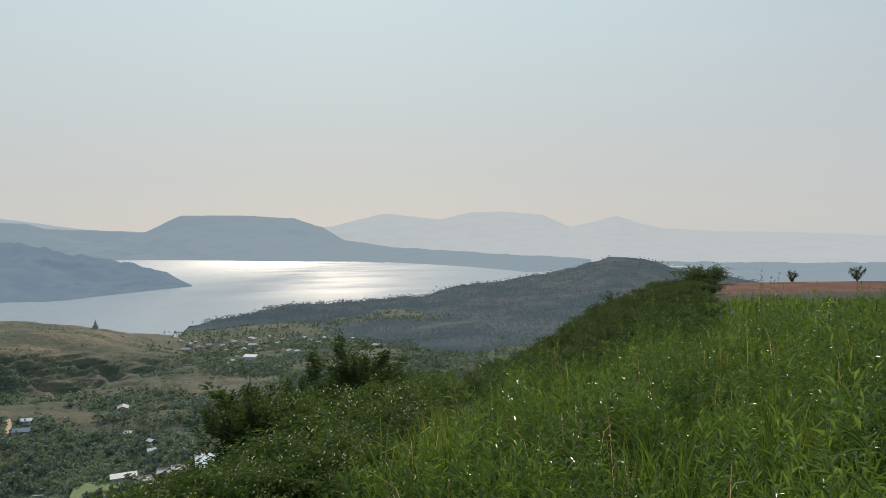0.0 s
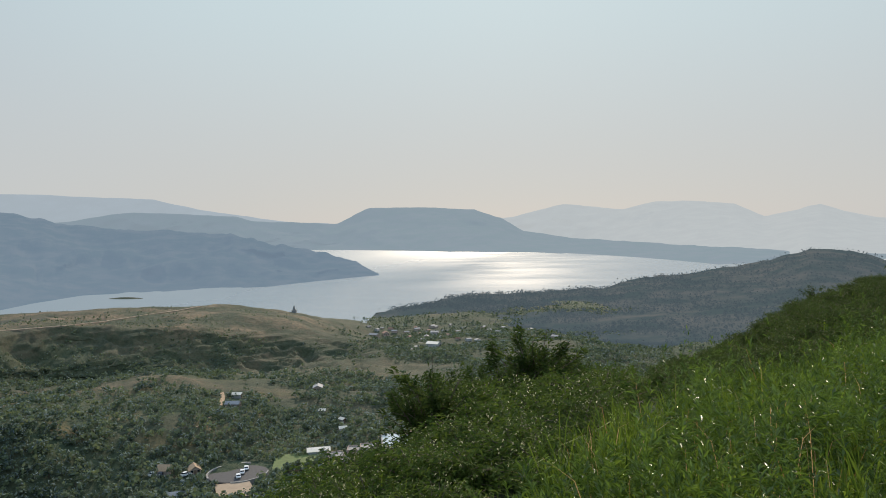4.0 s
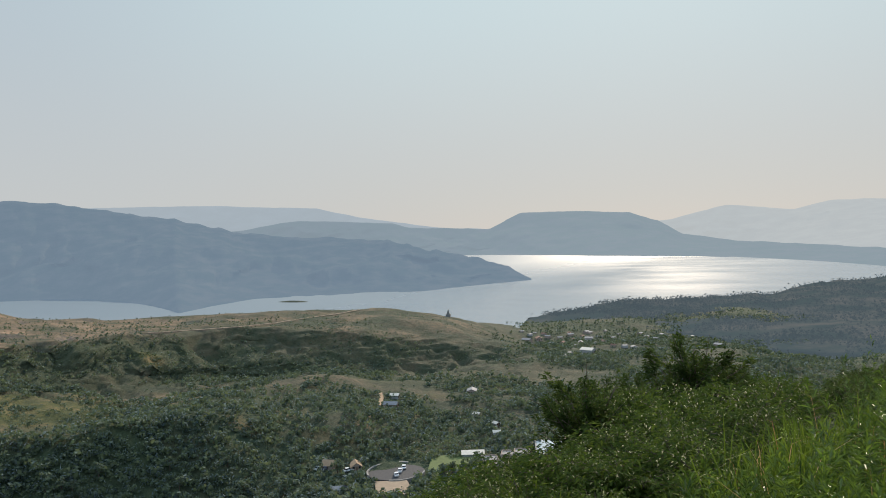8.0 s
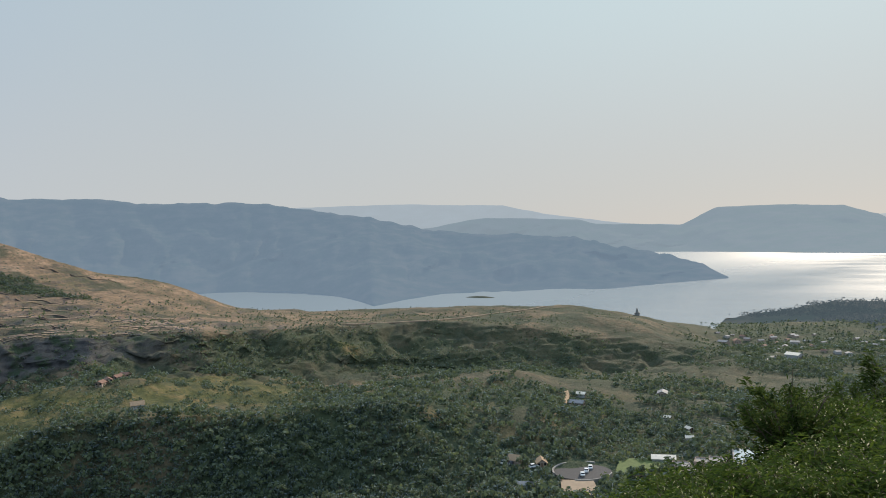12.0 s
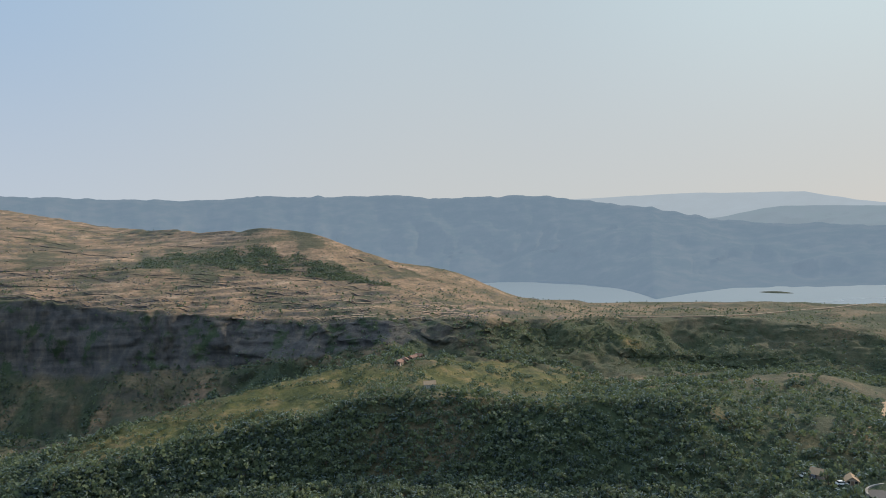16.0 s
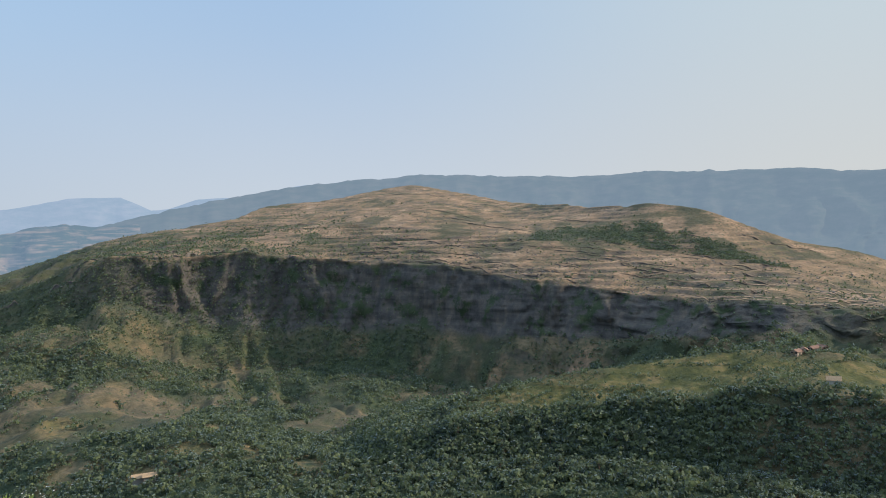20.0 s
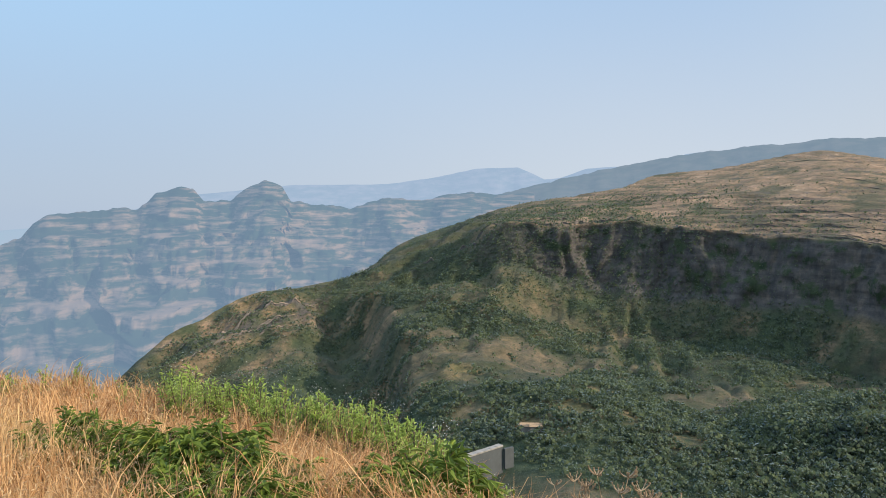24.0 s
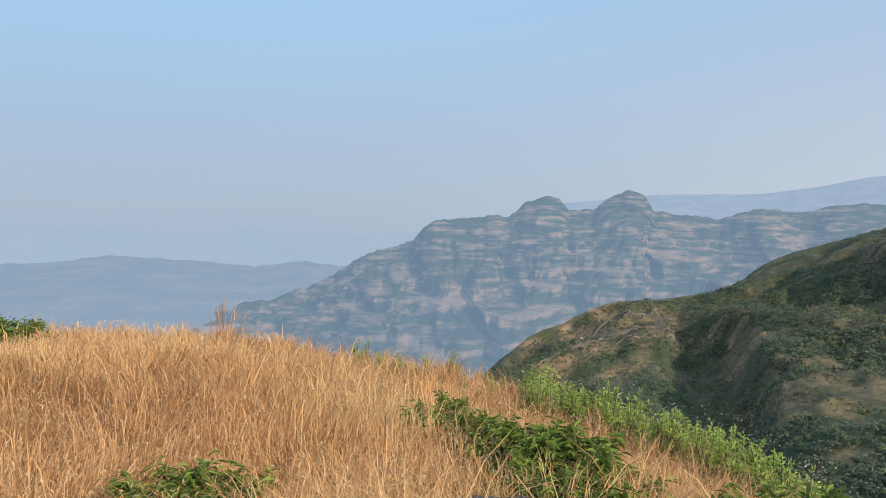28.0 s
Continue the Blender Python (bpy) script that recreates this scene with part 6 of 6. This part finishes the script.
for (a, e), tl in zip([(29.4, -17.55), (29.7, -17.88), (30.0, -18.2)], (118, 116, 122)):
    q = sight(a, e)
    car("white car parked on the round car park", on_ground(Vector((q.x, q.y, park.z)), tl, 1.01), CAR_WHITE)
for a, e, tl, paint, lb in [(35.9, -17.15, 70, CAR_WHITE, "white car beside the hut"), (33.7, -17.45, 60, CAR_WHITE, "pale car by the thatched hut"), (35.4, -17.2, 110, CAR_DARK, "dark car beside the hut")]:
    car(lb, on_ground(sight(a, e), tl, 0.15), paint)
slab("pavement_terrace", "pale paved terrace", "terrace", [sight(31.7, -18.5), sight(29.2, -18.55), sight(28.7, -19.3), sight(31.6, -19.4)], 0.1, PALE_EARTH)
slab("lawn", "mown green lawn beside the car park", "lawn", [sight(27.2, -17.0), sight(23.4, -16.8), sight(23.9, -18.0), sight(27.8, -18.6)], 0.05, LAWN)
house("long_shed", "long shed with a pale roof", "shed", 3.6, 9, 2.2, .7, CONCRETE, TIN_ROOF, on_ground(sight(34.0, -18.95), 125))
house("thatched_hut", "round-ended hut with brown thatch", "hut", 4, 5, 2.0, 1.4, MUD_WALL, THATCH, on_ground(sight(33.1, -17.35), 40))
house("reed_hut", "hut with a steep grey roof", "hut", 3.6, 5, 1.8, 1.6, MUD_WALL, THATCH, on_ground(sight(35.1, -17.1), 100))
house("pavilion", "pavilion with a broad cream roof beside the lawn", "pavilion", 5.5, 9, 2.6, .9, WHITEWASH, CREAM_ROOF, on_ground(sight(24.0, -17.0), 115))
for a, e, w, d, tl, lb in [(22.7, -17.6, 6, 7, 30, "flat-roofed house with a pinkish roof"), (21.1, -17.25, 7, 6, 15, "flat-roofed house under construction"), (20.2, -17.15, 6, 7, 20, "flat-roofed house beside the pool"), (21.9, -17.9, 5, 5, 40, "small flat-roofed outbuilding beside the houses")]:
    flat_house("resort_house", lb, w, d, 3.0, MUD_WALL, CONCRETE, on_ground(sight(a, e), tl), "resort houses")
pc = [sight(19.2, -16.5), sight(16.2, -16.3), sight(15.9, -17.15), sight(19.1, -17.35)]
pz = slab("pool_basin", "pale concrete walls of the pool", "pool", pc, 0.5, CONCRETE, drop=4.0)[1]
mid = sum(pc, Vector()) / 4
slab("water_pool", "pale blue water filling the pool", "water", [Vector((mid.x + (c.x - mid.x) * .93, mid.y + (c.y - mid.y) * .93, pz)) for c in pc], 0.03, POOL_WATER, drop=0.5)
slab("bank_pool", "bare earth bank behind the pool", "bank", [sight(19.0, -15.9), sight(16.3, -15.75), sight(16.2, -16.25), sight(19.1, -16.4)], 0.2, PALE_EARTH)
mp = sight(19.5, -16.95)
mast = empty_thing("cable_mast", "thin steel mast with stay cables by the pool", "mast", on_ground(mp, 0))
part("pole", tubes_mesh("pole", [stem_tube([(0, 0, -.5), (0, 0, 3), (0, 0, 6.5)], .1, .07)], TIN_ROOF), mast)
part("crossbar", tubes_mesh("crossbar", [stem_tube([(-1.5, 0, 5.2), (0, 0, 5.4), (1.5, 0, 5.2)], .06, .06)], TIN_ROOF), mast)
for q in ((-4, 1, 0), (4, -1, 0), (1, 5, 0)):
    part("stay", tubes_mesh("stay", [stem_tube([(0, 0, 6.3), (q[0] * .5, q[1] * .5, 3.0), q], .03, .03, 4)], TIN_ROOF), mast)

# the dam below the hilltop
def at(az, r, z):
    return Vector((-r * math.sin(radians(az)), r * math.cos(radians(az)), z))


DZ = -88.4
d0, d1, d2 = at(121.2, 251, DZ), at(115.3, 276.5, DZ), at(114.6, 279, DZ - 0.4)
dam = empty_thing("dam", "grey masonry dam with a pale weathered parapet", "dam", Matrix())


def wall_between(name, a, b, z0, z1, thick, material):
    t = (b - a).normalized()
    s = Vector((t.y, -t.x, 0)) * thick
    bm = bmesh.new()
    vs = [bm.verts.new((p.x + q.x, p.y + q.y, z)) for z in (z0, z1) for p, q in ((a, Vector()), (b, Vector()), (b, s), (a, s))]
    for f in ((0, 1, 2, 3), (4, 5, 6, 7), (0, 1, 5, 4), (1, 2, 6, 5), (2, 3, 7, 6), (3, 0, 4, 7)):
        bm.faces.new([vs[i] for i in f])
    bmesh.ops.recalc_face_normals(bm, faces=bm.faces[:])
    bmesh.ops.bevel(bm, geom=bm.edges[:], offset=0.08, segments=1, affect="EDGES")
    me = bpy.data.meshes.new(name)
    bm.to_mesh(me)
    bm.free()
    me.materials.append(material)
    return me


side = (d1 - d0).normalized()
out = Vector((side.y, -side.x, 0))
if out.dot(-d0) < 0:
    out = -out
part("face", wall_between("face", d0, d1, DZ - 16, DZ - 0.6, -2.0 if Vector((side.y, -side.x, 0)).dot(out) > 0 else 2.0, DAM_FACE), dam)
n = 11
for i in range(n):
    a, b = d0.lerp(d1, i / n) + out * 0.25, d0.lerp(d1, (i + 0.985) / n) + out * 0.25
    part("parapet_block", wall_between("parapet_block", a, b, DZ - 0.6, DZ + 0.1 * math.sin(i * 2.1) * 0.5, -2.6 if Vector((side.y, -side.x, 0)).dot(out) > 0 else 2.6, CONCRETE), dam, "pale stained parapet block" if i == 0 else "")
part("end_wall", wall_between("end_wall", d1, d2, DZ - 9, DZ - 1.2, 1.2, DAM_FACE), dam)
